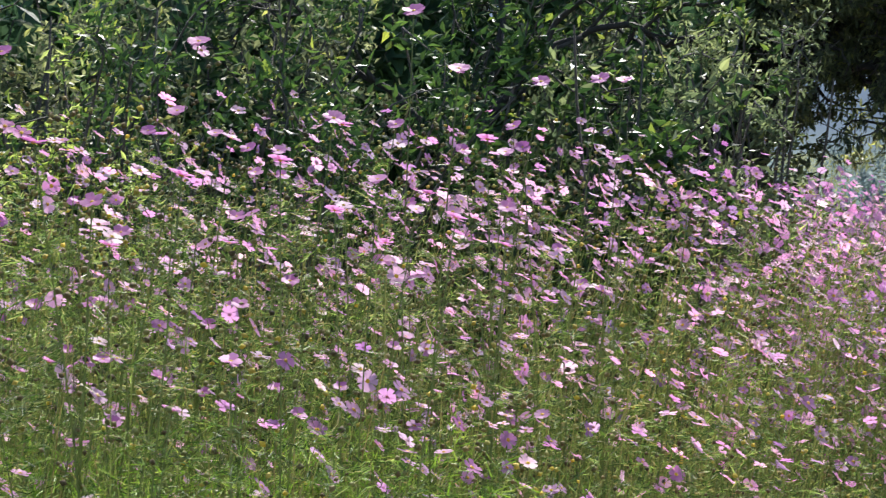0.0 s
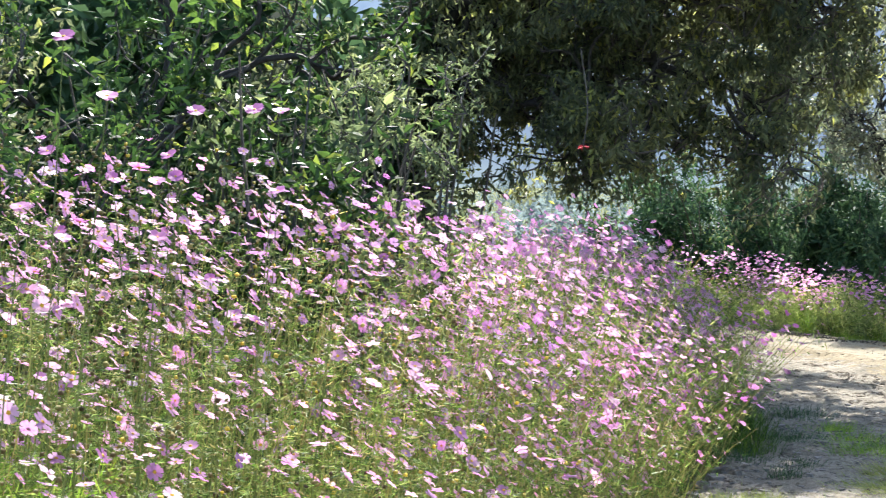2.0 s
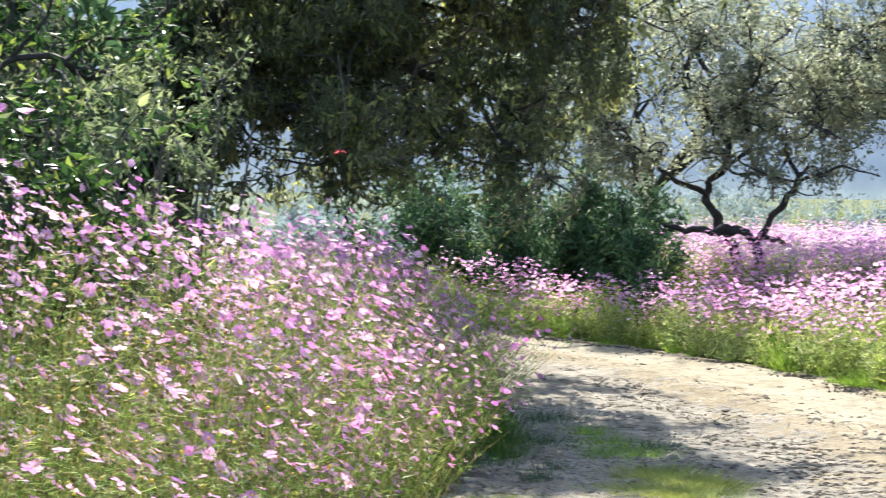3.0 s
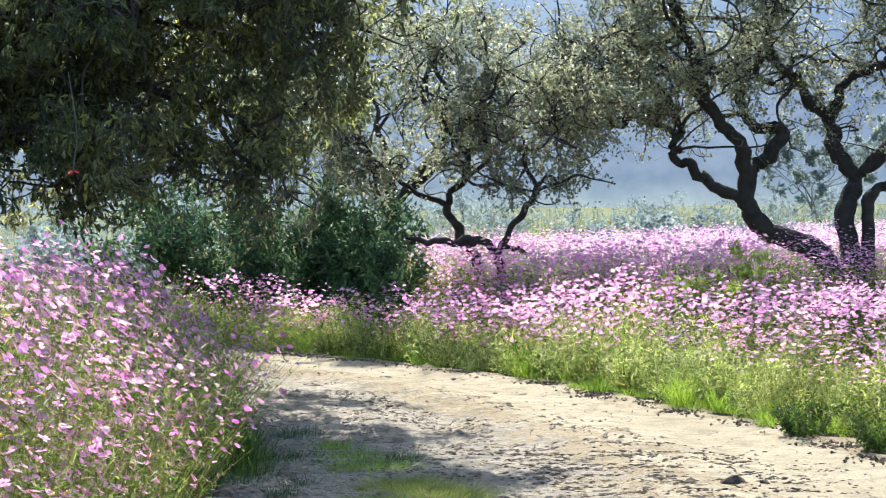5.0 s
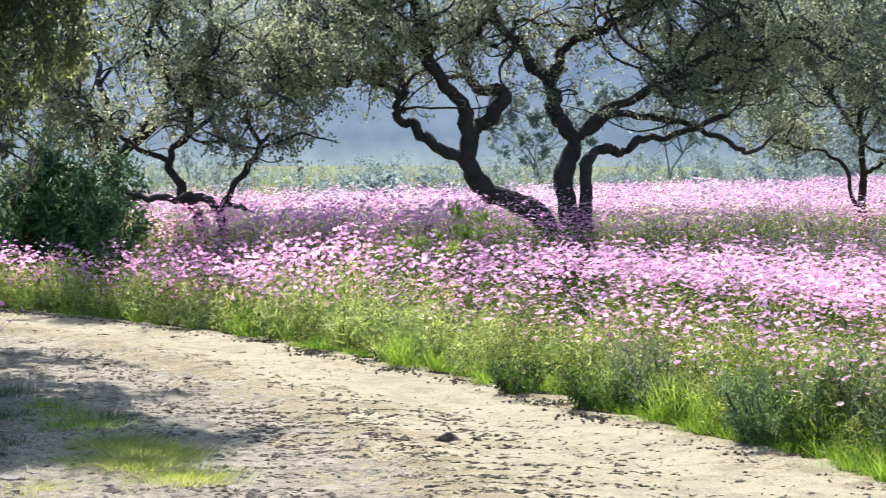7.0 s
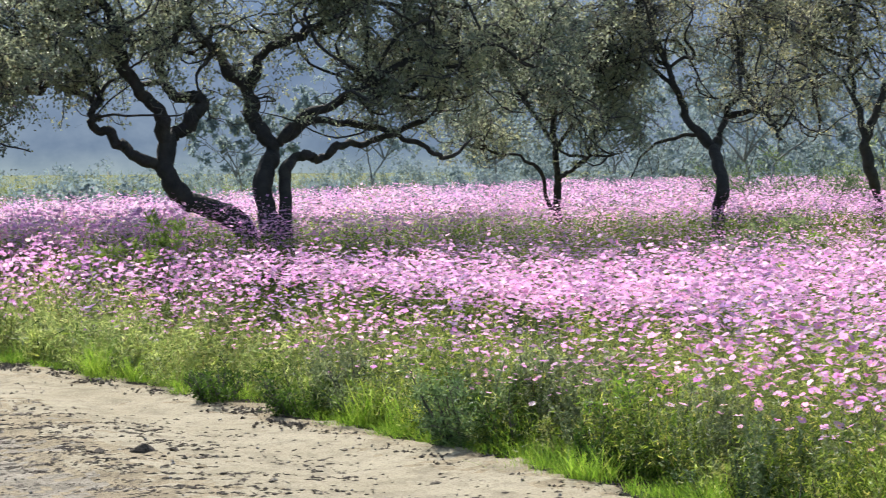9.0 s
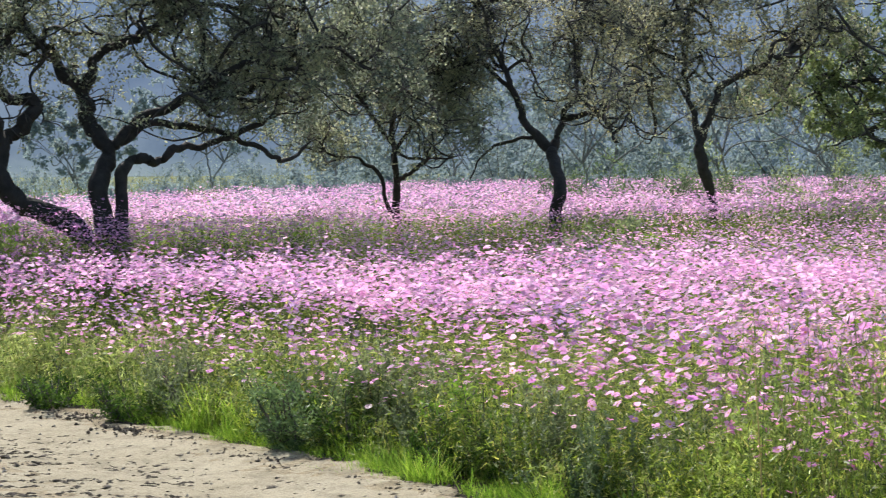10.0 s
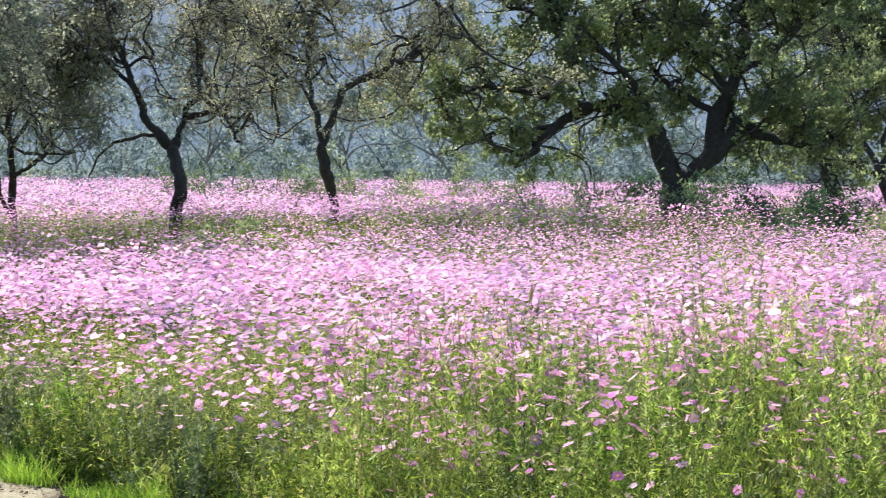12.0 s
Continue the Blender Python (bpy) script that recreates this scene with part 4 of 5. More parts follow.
def field_gap(x, y):
    """1 in the low green strip between the front of the field and its back, 0 outside."""
    az, r = np.degrees(np.arctan2(x, y)), np.hypot(x, y)
    w = 0.35 * waves(x, y, 45, 2.6)
    near = np.interp(az, [-8, 0, 5, 10, 14, 18, 24, 32, 45], [27, 21.3, 20.5, 19.9, 20.8, 23.6, 25.3, 29.5, 31.5]) + w
    back = np.interp(az, [-8, 0, 5, 10, 14, 18, 24, 32, 45], [28.0, 22.3, 22.1, 22.2, 23.0, 26.0, 28.4, 35, 39]) + w
    return np.clip((r - near) / 0.4, 0, 1) * np.clip((back - r) / 0.4, 0, 1)


def field_height(x, y):
    into = np.clip((field_depth(x, y) + 0.12 * waves(x, y, 33, 1.1)) / 0.8, 0, 1)
    az, r = np.degrees(np.arctan2(x, y)), np.hypot(x, y)
    back = np.interp(az, [-8, 0, 5, 10, 14, 18, 24, 32, 45], [27.5, 21.9, 21.4, 21.2, 22, 25, 27.2, 33, 36])
    full = np.interp(r, [8, 13, 18, 22], [0.68, 0.73, 0.79, 0.82]) + 0.26 * np.clip((r - back) / 0.6, 0, 1)
    full = full * (1 - 0.5 * field_gap(x, y)) - 0.10 * np.clip((4 - az) / 4, 0, 1) * (r < 24.5 - 0.35 * az)
    tall = 0.30 * np.exp(-(((az - 41) / 7) ** 2)) * (r < 9.8) * (r > 7.2)
    return full * (0.62 + 0.38 * into**0.6) * (1 + 0.08 * waves(x, y, 31, 2.5) + 0.10 * waves(x, y, 32, 0.45)) + tall


def bloom(x, y):
    """How thickly the flowers stand: green gaps here and there."""
    p = 0.8 + 0.35 * waves(x, y, 41, 5.0) + 0.2 * waves(x, y, 42, 1.3)
    into = field_depth(x, y)
    az, r = np.degrees(np.arctan2(x, y)), np.hypot(x, y)
    p = np.where(y < 17, (p + 0.15) * np.clip(0.1 + into * np.interp(r, [9, 14], [0.75, 1.3]), 0, 1), p + 0.15)
    p = p * (1 - field_gap(x, y) * (0.93 - 0.10 * waves(x, y, 43, 2.0)))
    p = np.where((abs(r - 43.0) < 4.5) & (az > 29), p * 0.05, p)
    p = np.where(r < 15, p * np.interp(az, [22, 34], [1.0, 0.6]), p)
    p = np.where((az < -2.2 + 0.9 * waves(x, y, 47, 1.5)) & (r > 25.6 - (az + 7.6) * 0.7), 0.01, p)
    p = np.where(r < 10.2, p * np.interp(az, [31, 37], [1.0, 0.16]), p)
    return np.clip(p, 0.01, 1)


def flower_mass(name, label, x, y, z, templates, size, side, spread, mats):
    b = Batch()
    pick = rng.integers(0, len(templates), len(x))
    P = np.stack([x, y, z], -1)
    for t, (v, f, dv, df) in enumerate(templates):
        k = pick == t
        M = int(k.sum())
        if not M:
            continue
        N = facing(M, side, spread)
        R = rng.uniform(*size, M)
        keep = rng.bit_generator.state
        b.add(*lay(v, f, P[k], N, R), 0)
        rng.bit_generator.state = keep
        if len(v) > 14:
            b.add(*lay(dv, df, P[k], N, R), 1)
    ob = b.put(name, mats)
    return tagged(ob, label, "flowers", kind="stuff")


# the open field: near, middle and far flowers
def clip_field(x, y):
    k = in_field(x, y, 0.15) & (rng.random(len(x)) < bloom(x, y)) & (np.hypot(x, y) < field_far(x, y))
    return x[k], y[k]


x, y = clip_field(*scatter(56000, -6, 52, 11.5, 17.5))
flower_mass("cosmos_between", "pink cosmos flowers in the front of the field", x, y, field_height(x, y) * np.where(field_depth(x, y) < 0.8, rng.uniform(0.5, 1.12, len(x)), 1.0) + 0.06 + rng.normal(size=len(x)) * 0.07, SIMPLE, (0.013, 0.027), (0.0, 0.04, 1.0), 0.3, [PETAL, DISC])
x, y = clip_field(*scatter(26000, -6, 52, 6.5, 11.5))
flower_mass("cosmos_near", "pink cosmos flowers at the edge of the field", x, y, field_height(x, y) * np.where(field_depth(x, y) < 0.8, rng.uniform(0.7, 1.12, len(x)), 1.0) + 0.06 + rng.normal(size=len(x)) * 0.07, PLAIN, (0.015, 0.030), (0.0, 0.04, 1.0), 0.33, [PETAL, DISC])
x, y = clip_field(*scatter(92000, -8, 52, 17.3, 36))
flower_mass("cosmos_middle", "pink cosmos flowers across the field", x, y, field_height(x, y) * (1.06 - 0.35 * rng.random(len(x)) ** 2.5) + rng.normal(size=len(x)) * 0.05, SIMPLE, (0.013, 0.023), (0.0, 0.06, 1.0), 0.24, [PETAL, DISC])
x, y = clip_field(*scatter(20000, -10, 8, 18.5, 25.0))
flower_mass("cosmos_bend", "pink cosmos flowers where the road bends away", x, y, field_height(x, y) * (1.08 - 0.7 * rng.random(len(x)) ** 1.3) + 0.05, SIMPLE, (0.017, 0.031), (0.0, 0.3, 0.95), 0.36, [PETAL, DISC])
x, y = clip_field(*scatter(185000, -15, 52, 36, 102, 1.3))
P = np.stack([x, y, ground_z(x, y) + 0.90 + rng.normal(size=len(x)) * 0.09], -1)
a5 = np.arange(4) * np.pi / 2
FIVE = np.stack([np.cos(a5), np.sin(a5), 0 * a5], -1)
tagged(Batch().add(*lay(FIVE, np.arange(4)[None], P, facing(len(x), (0.0, 0.0, 1.0), 0.34), rng.uniform(0.022, 0.042, len(x)))).put("cosmos_far", [PETAL]), "distant carpet of pink cosmos flowers", "flowers", kind="stuff")


x, y = scatter(1000, 27, 50, 7.2, 9.9)
k = in_field(x, y, 0.2)
x, y = x[k], y[k]
flower_mass("cosmos_swell", "deep pink cosmos flowers on the swell of fresh growth", x, y, field_height(x, y) * (1.1 - 0.55 * rng.random(len(x)) ** 1.4) + 0.03, PLAIN, (0.014, 0.026), (0.1, 0.0, 1.0), 0.4, [PETAL_DEEP, DISC])


# the tall stand beside the road
def left_edge_in(x, y):
    return (edge_x(LEFT_EDGE, y) - x) * 0.8


def stand_height(x, y):
    r = np.hypot(x, y)
    foot = np.interp(r, [7, 11], [0.25, 0.6])
    into = np.clip(left_edge_in(x, y) / np.interp(r, [7, 11], [1.1, 0.45]), 0.0, 1)
    top = np.interp(r, [4, 6, 8, 11, 15, 22], [1.64, 1.7, 1.66, 1.5, 1.28, 1.1])
    return (foot + (top - foot) * np.sqrt(into)) * (1 + 0.08 * waves(x, y, 51, 1.4))


def clip_stand(x, y, thin=1.0):
    k = (left_edge_in(x, y) > 0.02) & (np.hypot(x, y) > 4.6 + 0.25 * waves(x, y, 52, 1.0))
    az = np.degrees(np.arctan2(x, y))
    k &= np.hypot(x, y) < np.where(az < -15, 10.6, 22)
    k &= rng.random(len(x)) < np.interp(az, [-36, -24], [thin, 1.0])
    return x[k], y[k]


x, y = clip_stand(*scatter(4900, -46, -5, 4.5, 10.5), 0.5)
up = 1.03 - 0.68 * rng.random(len(x)) ** 1.3
flower_mass("cosmos_stand", "tall pink cosmos flowers leaning in the wind", x, y, stand_height(x, y) * up + rng.normal(size=len(x)) * 0.05, PLAIN, (0.018, 0.033), (0.5, 0.12, 0.8), 0.34, [PETAL, DISC])
x, y = clip_stand(*scatter(21000, -18, -5, 8.6, 21))
up = 1 - 0.78 * rng.random(len(x))
flower_mass("cosmos_stand_far", "pink cosmos flowers along the bend of the road", x, y, stand_height(x, y) * up + rng.normal(size=len(x)) * 0.05, SIMPLE, (0.016, 0.030), (0.55, 0.1, 0.78), 0.38, [STAND_PETAL, DISC])


# the back of the field shows its side above the green strip
def back_edge(az):
    return np.interp(az, [-8, 0, 5, 10, 14, 18, 24, 32, 45], [28.0, 22.3, 22.1, 22.2, 23.0, 26.0, 28.4, 35, 39])


az = rng.uniform(-2.5, 40, 17000)
r = back_edge(az) + np.abs(rng.normal(size=len(az))) * 0.8
x, y = r * np.sin(np.radians(az)), r * np.cos(np.radians(az))
k = rng.random(len(az)) < np.interp(az, [-2.5, 0.5, 14, 24], [0.05, 1.0, 1.0, 0.5])
x, y = x[k], y[k]
flower_mass("cosmos_fringe", "pink cosmos flowers on the side of the field's back", x, y, 1.05 * (1.06 - 0.5 * rng.random(len(x)) ** 1.2), SIMPLE, (0.013, 0.023), (0.0, 0.15, 1.0), 0.3, [PETAL, DISC])


# ---- greenery between the flowers ----
def greenery(name, label, x, y, h, leaves_each, leaf_len, leaf_w, stem_w, lean, leaf_mat, low=0.0, frac=1.0, rise=0.35):
    """Thin stems with thread leaves, as one mesh."""
    M = len(x)
    base = np.stack([x, y, ground_z(x, y) - 0.08], -1)
    tip = rng.normal(size=(M, 2)) * 0.13 * h[:, None] + np.array(lean) * h[:, None]
    t = np.array([0, 0.4, 0.75, 1.0])
    P = base[:, None] + np.concatenate([tip[:, None] * (t**1.6)[None, :, None], np.broadcast_to((t[None] * h[:, None])[..., None], (M, 4, 1))], -1)
    b = Batch().add(*ribbons(P, np.full(M, stem_w)), 0)
    n = M * leaves_each
    k, u = rng.integers(0, M, n), low + (frac - low) * rng.random(n) ** 0.8
    q = base[k] + np.stack([tip[k, 0] * u**1.6, tip[k, 1] * u**1.6, h[k] * u], -1)
    # side shoots carry the leaves out from the stem
    q[:, :2] += rng.normal(size=(n, 2)) * 0.055
    q[:, 2] += rng.normal(size=n) * 0.03
    q[:, 2] = np.maximum(q[:, 2], base[k, 2] + 0.03)
    d = unit(rng.normal(size=(n, 3)) + [0, 0, rise])
    L = rng.uniform(*leaf_len, n)
    b.add(*threads(q, d, L, rng.uniform(*leaf_w, n)), 1)
    return tagged(b.put(name, [STEM, leaf_mat]), label, "plants", kind="stuff")


x, y = clip_stand(*scatter(4800, -46, -5, 4.5, 10.5))
greenery("cosmos_greenery_stand", "feathery green cosmos stems beside the road", x, y, stand_height(x, y) * rng.uniform(0.5, 0.98, len(x)), 26, (0.02, 0.05), (0.0025, 0.005), 0.004, (0.12, -0.03), STAND_THREAD)
# pinnate leaves: a midrib with pairs of thread leaflets, in sprays that catch the light
x, y = clip_stand(*scatter(24000, -46, -8, 4.5, 8.6))
k = waves(x, y, 53, 0.55) + 0.3 * rng.normal(size=len(x)) > 0.15
x, y = x[k], y[k]
n, m = len(x), 7
P = np.stack([x, y, stand_height(x, y) * rng.uniform(0.12, 0.92, n)], -1)
a = rng.uniform(0, 2 * np.pi, n)
D = unit(np.stack([np.cos(a), np.sin(a), rng.uniform(-0.2, 0.9, n)], -1))
S = unit(np.cross(D, [0, 0, 1.0]) + rng.normal(size=(n, 3)) * 0.25)
L = rng.uniform(0.05, 0.12, n)
rib = Batch().add(*threads(P, D, L, np.full(n, 0.003)))
for side in (-1, 1):
    t = np.linspace(0.2, 0.9, m)
    q = (P[:, None] + D[:, None] * (L[:, None] * t)[..., None]).reshape(-1, 3)
    d = unit(D[:, None] * 0.8 + side * S[:, None] + rng.normal(size=(n, m, 3)) * 0.12).reshape(-1, 3)
    rib.add(*threads(q, d, (L[:, None] * (0.55 - 0.35 * t)).ravel(), np.full(n * m, 0.0028)))
tagged(rib.put("feather_leaves", [STAND_THREAD]), "feathery divided cosmos leaves beside the road", "leaves", kind="stuff")
x, y = clip_stand(*scatter(3600, -18, -5, 8.5, 21))
greenery("cosmos_greenery_bend", "feathery green cosmos stems at the bend", x, y, stand_height(x, y) * rng.uniform(0.6, 1.0, len(x)), 40, (0.03, 0.08), (0.004, 0.008), 0.005, (0.25, -0.05), STAND_THREAD)


def clumped(x, y, stems, spread):
    """Several stems to a plant: places, and each plant's own height."""
    tall = np.repeat(rng.uniform(0.52, 1.10, len(x)), stems)
    x, y = np.repeat(x, stems) + rng.normal(size=len(x) * stems) * spread, np.repeat(y, stems) + rng.normal(size=len(y) * stems) * spread
    return x, y, tall


# stems at the stand's end that lean out over the shoulder
y = rng.uniform(9.5, 16.5, 620)
x = edge_x(LEFT_EDGE, y) - rng.uniform(-0.05, 0.5, len(y))
h, out = rng.uniform(0.35, 1.0, len(y)), rng.uniform(0.15, 0.75, len(y))
for k in (out < 0.35, (out >= 0.35) & (out < 0.55), out >= 0.55):
    greenery("leaning_stems", "thin cosmos stems leaning out over the shoulder", x[k], y[k], h[k], 12, (0.025, 0.06), (0.004, 0.008), 0.005, (float(out[k].mean()), -0.1), STAND_THREAD)
flower_mass("leaning_cosmos", "pink cosmos flowers leaning out over the shoulder", x + out * h, y - 0.1 * h, h - 0.06 + rng.normal(size=len(y)) * 0.03, PLAIN, (0.013, 0.023), (0.5, 0.2, 0.8), 0.35, [PETAL_DEEP, DISC])
x, y = scatter(1350, -8, 52, 6.0, 17)
k = in_field(x, y, 0.1)
x, y, tall = clumped(x[k], y[k], 6, 0.09)
k = np.repeat(rng.random(len(x) // 6) < 0.5, 6)
greenery("cosmos_greenery_pale", "pale green cosmos stems in the front of the field", x[k], y[k], field_height(x[k], y[k]) * tall[k] * rng.uniform(0.55, 0.93, int(k.sum())), 44, (0.025, 0.055), (0.004, 0.008), 0.004, (-0.03, 0.02), FRESH, 0.3)
x, y, tall = x[~k], y[~k], tall[~k]
greenery("cosmos_greenery_near", "feathery green cosmos stems at the field's edge", x, y, field_height(x, y) * tall * rng.uniform(0.55, 0.93, len(x)), 44, (0.025, 0.055), (0.004, 0.008), 0.004, (-0.03, 0.02), THREAD, 0.3)
x, y = scatter(640, -10, 9, 18.5, 25)
k = in_field(x, y, 0.1)
x, y, tall = clumped(x[k], y[k], 7, 0.12)
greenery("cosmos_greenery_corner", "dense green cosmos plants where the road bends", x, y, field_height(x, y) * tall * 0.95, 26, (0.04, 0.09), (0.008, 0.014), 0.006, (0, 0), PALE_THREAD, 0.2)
x, y = scatter(10500, -9, 52, 17, 36)
k = in_field(x, y, 0.05)
x, y = x[k], y[k]
greenery("cosmos_greenery_middle", "green cosmos plants across the field", x, y, field_height(x, y) * rng.uniform(0.7, 1.0, len(x)), 9, (0.09, 0.18), (0.010, 0.018), 0.008, (0, 0), THREAD)
x, y = scatter(8000, -9, 52, 36, 104, 1.7)
greenery("cosmos_greenery_far", "green cosmos plants far across the field", x, y, rng.uniform(0.6, 0.9, len(x)), 3, (0.16, 0.3), (0.025, 0.045), 0.02, (0, 0), THREAD)
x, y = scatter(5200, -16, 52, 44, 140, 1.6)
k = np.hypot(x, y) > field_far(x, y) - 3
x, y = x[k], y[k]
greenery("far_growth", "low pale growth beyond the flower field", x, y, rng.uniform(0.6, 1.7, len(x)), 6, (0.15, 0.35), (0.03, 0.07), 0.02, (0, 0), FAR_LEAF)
az = rng.uniform(-2.5, 40, 3000)
r = back_edge(az) + np.abs(rng.normal(size=len(az))) * 0.9
x, y = r * np.sin(np.radians(az)), r * np.cos(np.radians(az))
greenery("cosmos_greenery_back", "thin cosmos stems on the side of the field's back", x, y, rng.uniform(0.75, 1.06, len(x)), 16, (0.05, 0.11), (0.007, 0.013), 0.008, (0, 0), THREAD)
# greener strips: weeds between the trees, and fresh fern-like growth low in the tall stand
x, y = scatter(16000, -6, 50, 19.5, 42)
k = (field_gap(x, y) > 0.5) & in_field(x, y, 0.3) & (waves(x, y, 44, 3.0) > -0.7)
x, y = x[k], y[k]
greenery("field_weeds", "green weeds in the strip between the oaks", x, y, rng.uniform(0.3, 0.62, len(x)) * np.interp(np.hypot(x, y), [22, 30, 40], [0.8, 1.1, 1.45]), 14, (0.05, 0.11), (0.010, 0.018), 0.008, (0, 0), THREAD)
x, y = clip_stand(*scatter(1500, -46, -25, 4.6, 6.3))
greenery("fern_growth", "bright feathery growth low in the cosmos stand", x, y, rng.uniform(0.55, 1.0, len(x)), 46, (0.03, 0.07), (0.003, 0.005), 0.004, (0.03, 0), GRASS, 0.4)
# the green face along the road
y = rng.uniform(5.0, 25.5, 400)
x, y, tall = clumped(edge_x(RIGHT_EDGE, y) + np.abs(rng.normal(size=len(y))) * 0.45 + 0.18 + 0.16 * waves(y, 0 * y, 65, 0.9), y, 11, 0.06)
h = field_height(x, y) * tall * rng.uniform(0.5, 1.0, len(x))
far = y > 13.5 + rng.normal(size=len(y)) * 1.5
greenery("verge_greenery", "dense green stems along the road's edge", x[~far], y[~far], h[~far], 56, (0.025, 0.055), (0.004, 0.008), 0.004, (-0.12, -0.04), THREAD, 0.42)
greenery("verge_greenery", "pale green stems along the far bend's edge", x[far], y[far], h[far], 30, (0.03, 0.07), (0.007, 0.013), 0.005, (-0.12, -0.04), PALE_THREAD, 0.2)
# a swell of tall fresh growth where the field comes nearest
def shoot_bush(x, y, wide, high, shoots, mat, label):
    """A bushy weed of upright shoots, each set closely with small narrow leaves."""
    root = tagged(new("shoot_bush"), label, "weed", "weeds on the swell")
    root.location = (x, y, -0.07)
    a, q = rng.uniform(0, 2 * np.pi, shoots), np.sqrt(rng.random(shoots)) * wide * 0.5
    p0 = np.stack([np.cos(a) * q * 0.6, np.sin(a) * q * 0.6, 0 * a], -1)
    L = high * (1.05 - 0.55 * (q / (wide * 0.5)) ** 2) * rng.uniform(0.7, 1.05, shoots)
    P = wander(p0, np.stack([np.cos(a) * q, np.sin(a) * q, 0.35 + 2.2 * high + 0 * a], -1), L, 7, 0.07, 0.06)
    Batch().add(*ribbons(P, np.full(shoots, 0.005))).put("shoot_mass", [STEM], root)["kind"] = "stuff"
    n = shoots * 105
    k, u = rng.integers(0, shoots, n), 1.6 + 4.39 * rng.random(n) ** 0.75
    i = u.astype(int)
    f = (u - i)[:, None]
    at = P[k, i] * (1 - f) + P[k, i + 1] * f
    out = rng.uniform(0, 2 * np.pi, n)
    d = unit(np.stack([np.cos(out), np.sin(out), rng.uniform(0.3, 1.3, n)], -1))
    ln = rng.uniform(0.022, 0.042, n) * (1.2 - u / 11)
    Batch().add(*threads(at, d, ln, ln * 0.3)).put("foliage", [mat], root)["kind"] = "stuff"


grow = random.Random(17)
for k in range(30):
    az, r = 28.5 + 18 * (k + grow.random()) / 30, grow.uniform(7.4, 9.4)
    x, y = polar(az, r)
    if x - float(edge_x(RIGHT_EDGE, y)) < 0.25:
        continue
    tall = (0.92 + 0.5 * min(1, max(0, (az - 30) / 9))) * grow.uniform(0.75, 1.05)
    mat, lab = ((GRASS, "bright green leafy weed among the cosmos"), (SAGE, "grey-green feathery weed among the cosmos"), (FRESH, "yellow-green leafy weed among the cosmos"))[(2, 2, 0, 2, 1, 2)[k % 6]]
    shoot_bush(x, y, grow.uniform(0.6, 1.0), tall, 60, mat, lab)
for az, r, w, h, lab in ((16.3, 12.45, 0.6, 0.62, "grey-green feathery bush at the road's edge"), (17.2, 12.2, 0.5, 0.5, "grey-green feathery bush at the road's edge"), (24.5, 9.9, 0.6, 0.62, "grey-green feathery bush in the field's edge")):
    shoot_bush(*polar(az, r), w, h, 46, SAGE, lab)
for az, r, w, h in ((18.3, 12.0, 0.8, 0.85), (19.8, 11.4, 0.7, 0.78), (22.8, 10.6, 0.7, 0.75), (12.2, 13.8, 0.7, 0.72), (26.8, 9.6, 0.7, 0.75)):
    shoot_bush(*polar(az, r), w, h, 50, OAK_GREEN, "green bushy weed in the field's edge")
x, y = scatter(70, 29, 50, 7.2, 9.9)
x, y, tall = clumped(x, y, 8, 0.1)
greenery("tall_growth", "tall fresh green stems among the cosmos", x, y, tall * 1.1, 40, (0.03, 0.06), (0.004, 0.008), 0.005, (0.03, 0), THREAD, 0.3, rise=1.0)

# spent heads and buds
x, y = clip_stand(*scatter(9000, -46, -5, 4.5, 9.5))
ball = np.array([(1, 0, 0), (0, 1, 0), (-1, 0, 0), (0, -1, 0), (0, 0, 1), (0, 0, -1)], float)
ballf = np.array([(0, 1, 4), (1, 2, 4), (2, 3, 4), (3, 0, 4), (1, 0, 5), (2, 1, 5), (3, 2, 5), (0, 3, 5)])
P = np.stack([x, y, stand_height(x, y) * (1.06 - 0.55 * rng.random(len(x)) ** 1.3)], -1)
b = Batch().add(*lay(ball * [1, 1, 0.8], ballf, P, facing(len(x), 0.3, 0.5), rng.uniform(0.006, 0.0125, len(x))))
x, y = clip_field(*scatter(1800, 0, 42, 6.5, 16))
P = np.stack([x, y, field_height(x, y) * (1.05 - 0.25 * rng.random(len(x)))], -1)
b.add(*lay(ball, ballf, P, facing(len(x), 0.3, 0.5), rng.uniform(0.005, 0.010, len(x))))
tagged(b.put("spent_flower_heads", [SEED], smooth=True), "brown and yellow spent cosmos heads", "seed heads", kind="stuff")


# ---- grass ----
def grass(name, label, x, y, z, height, width, mat, lean=(0, 0)):
    M = len(x)
    h = height * rng.uniform(0.5, 1.15, M)
    t = np.array([0, 0.5, 1.0])
    tip = rng.normal(size=(M, 2)) * 0.35 * h[:, None] + np.array(lean) * h[:, None]
    P = np.stack([x, y, z], -1)[:, None] + np.concatenate([tip[:, None] * (t**2)[None, :, None], np.broadcast_to((t[None] * h[:, None])[..., None], (M, 3, 1))], -1)
    return tagged(Batch().add(*ribbons(P, np.full(M, width))).put(name, [mat]), label, "grass", kind="stuff")


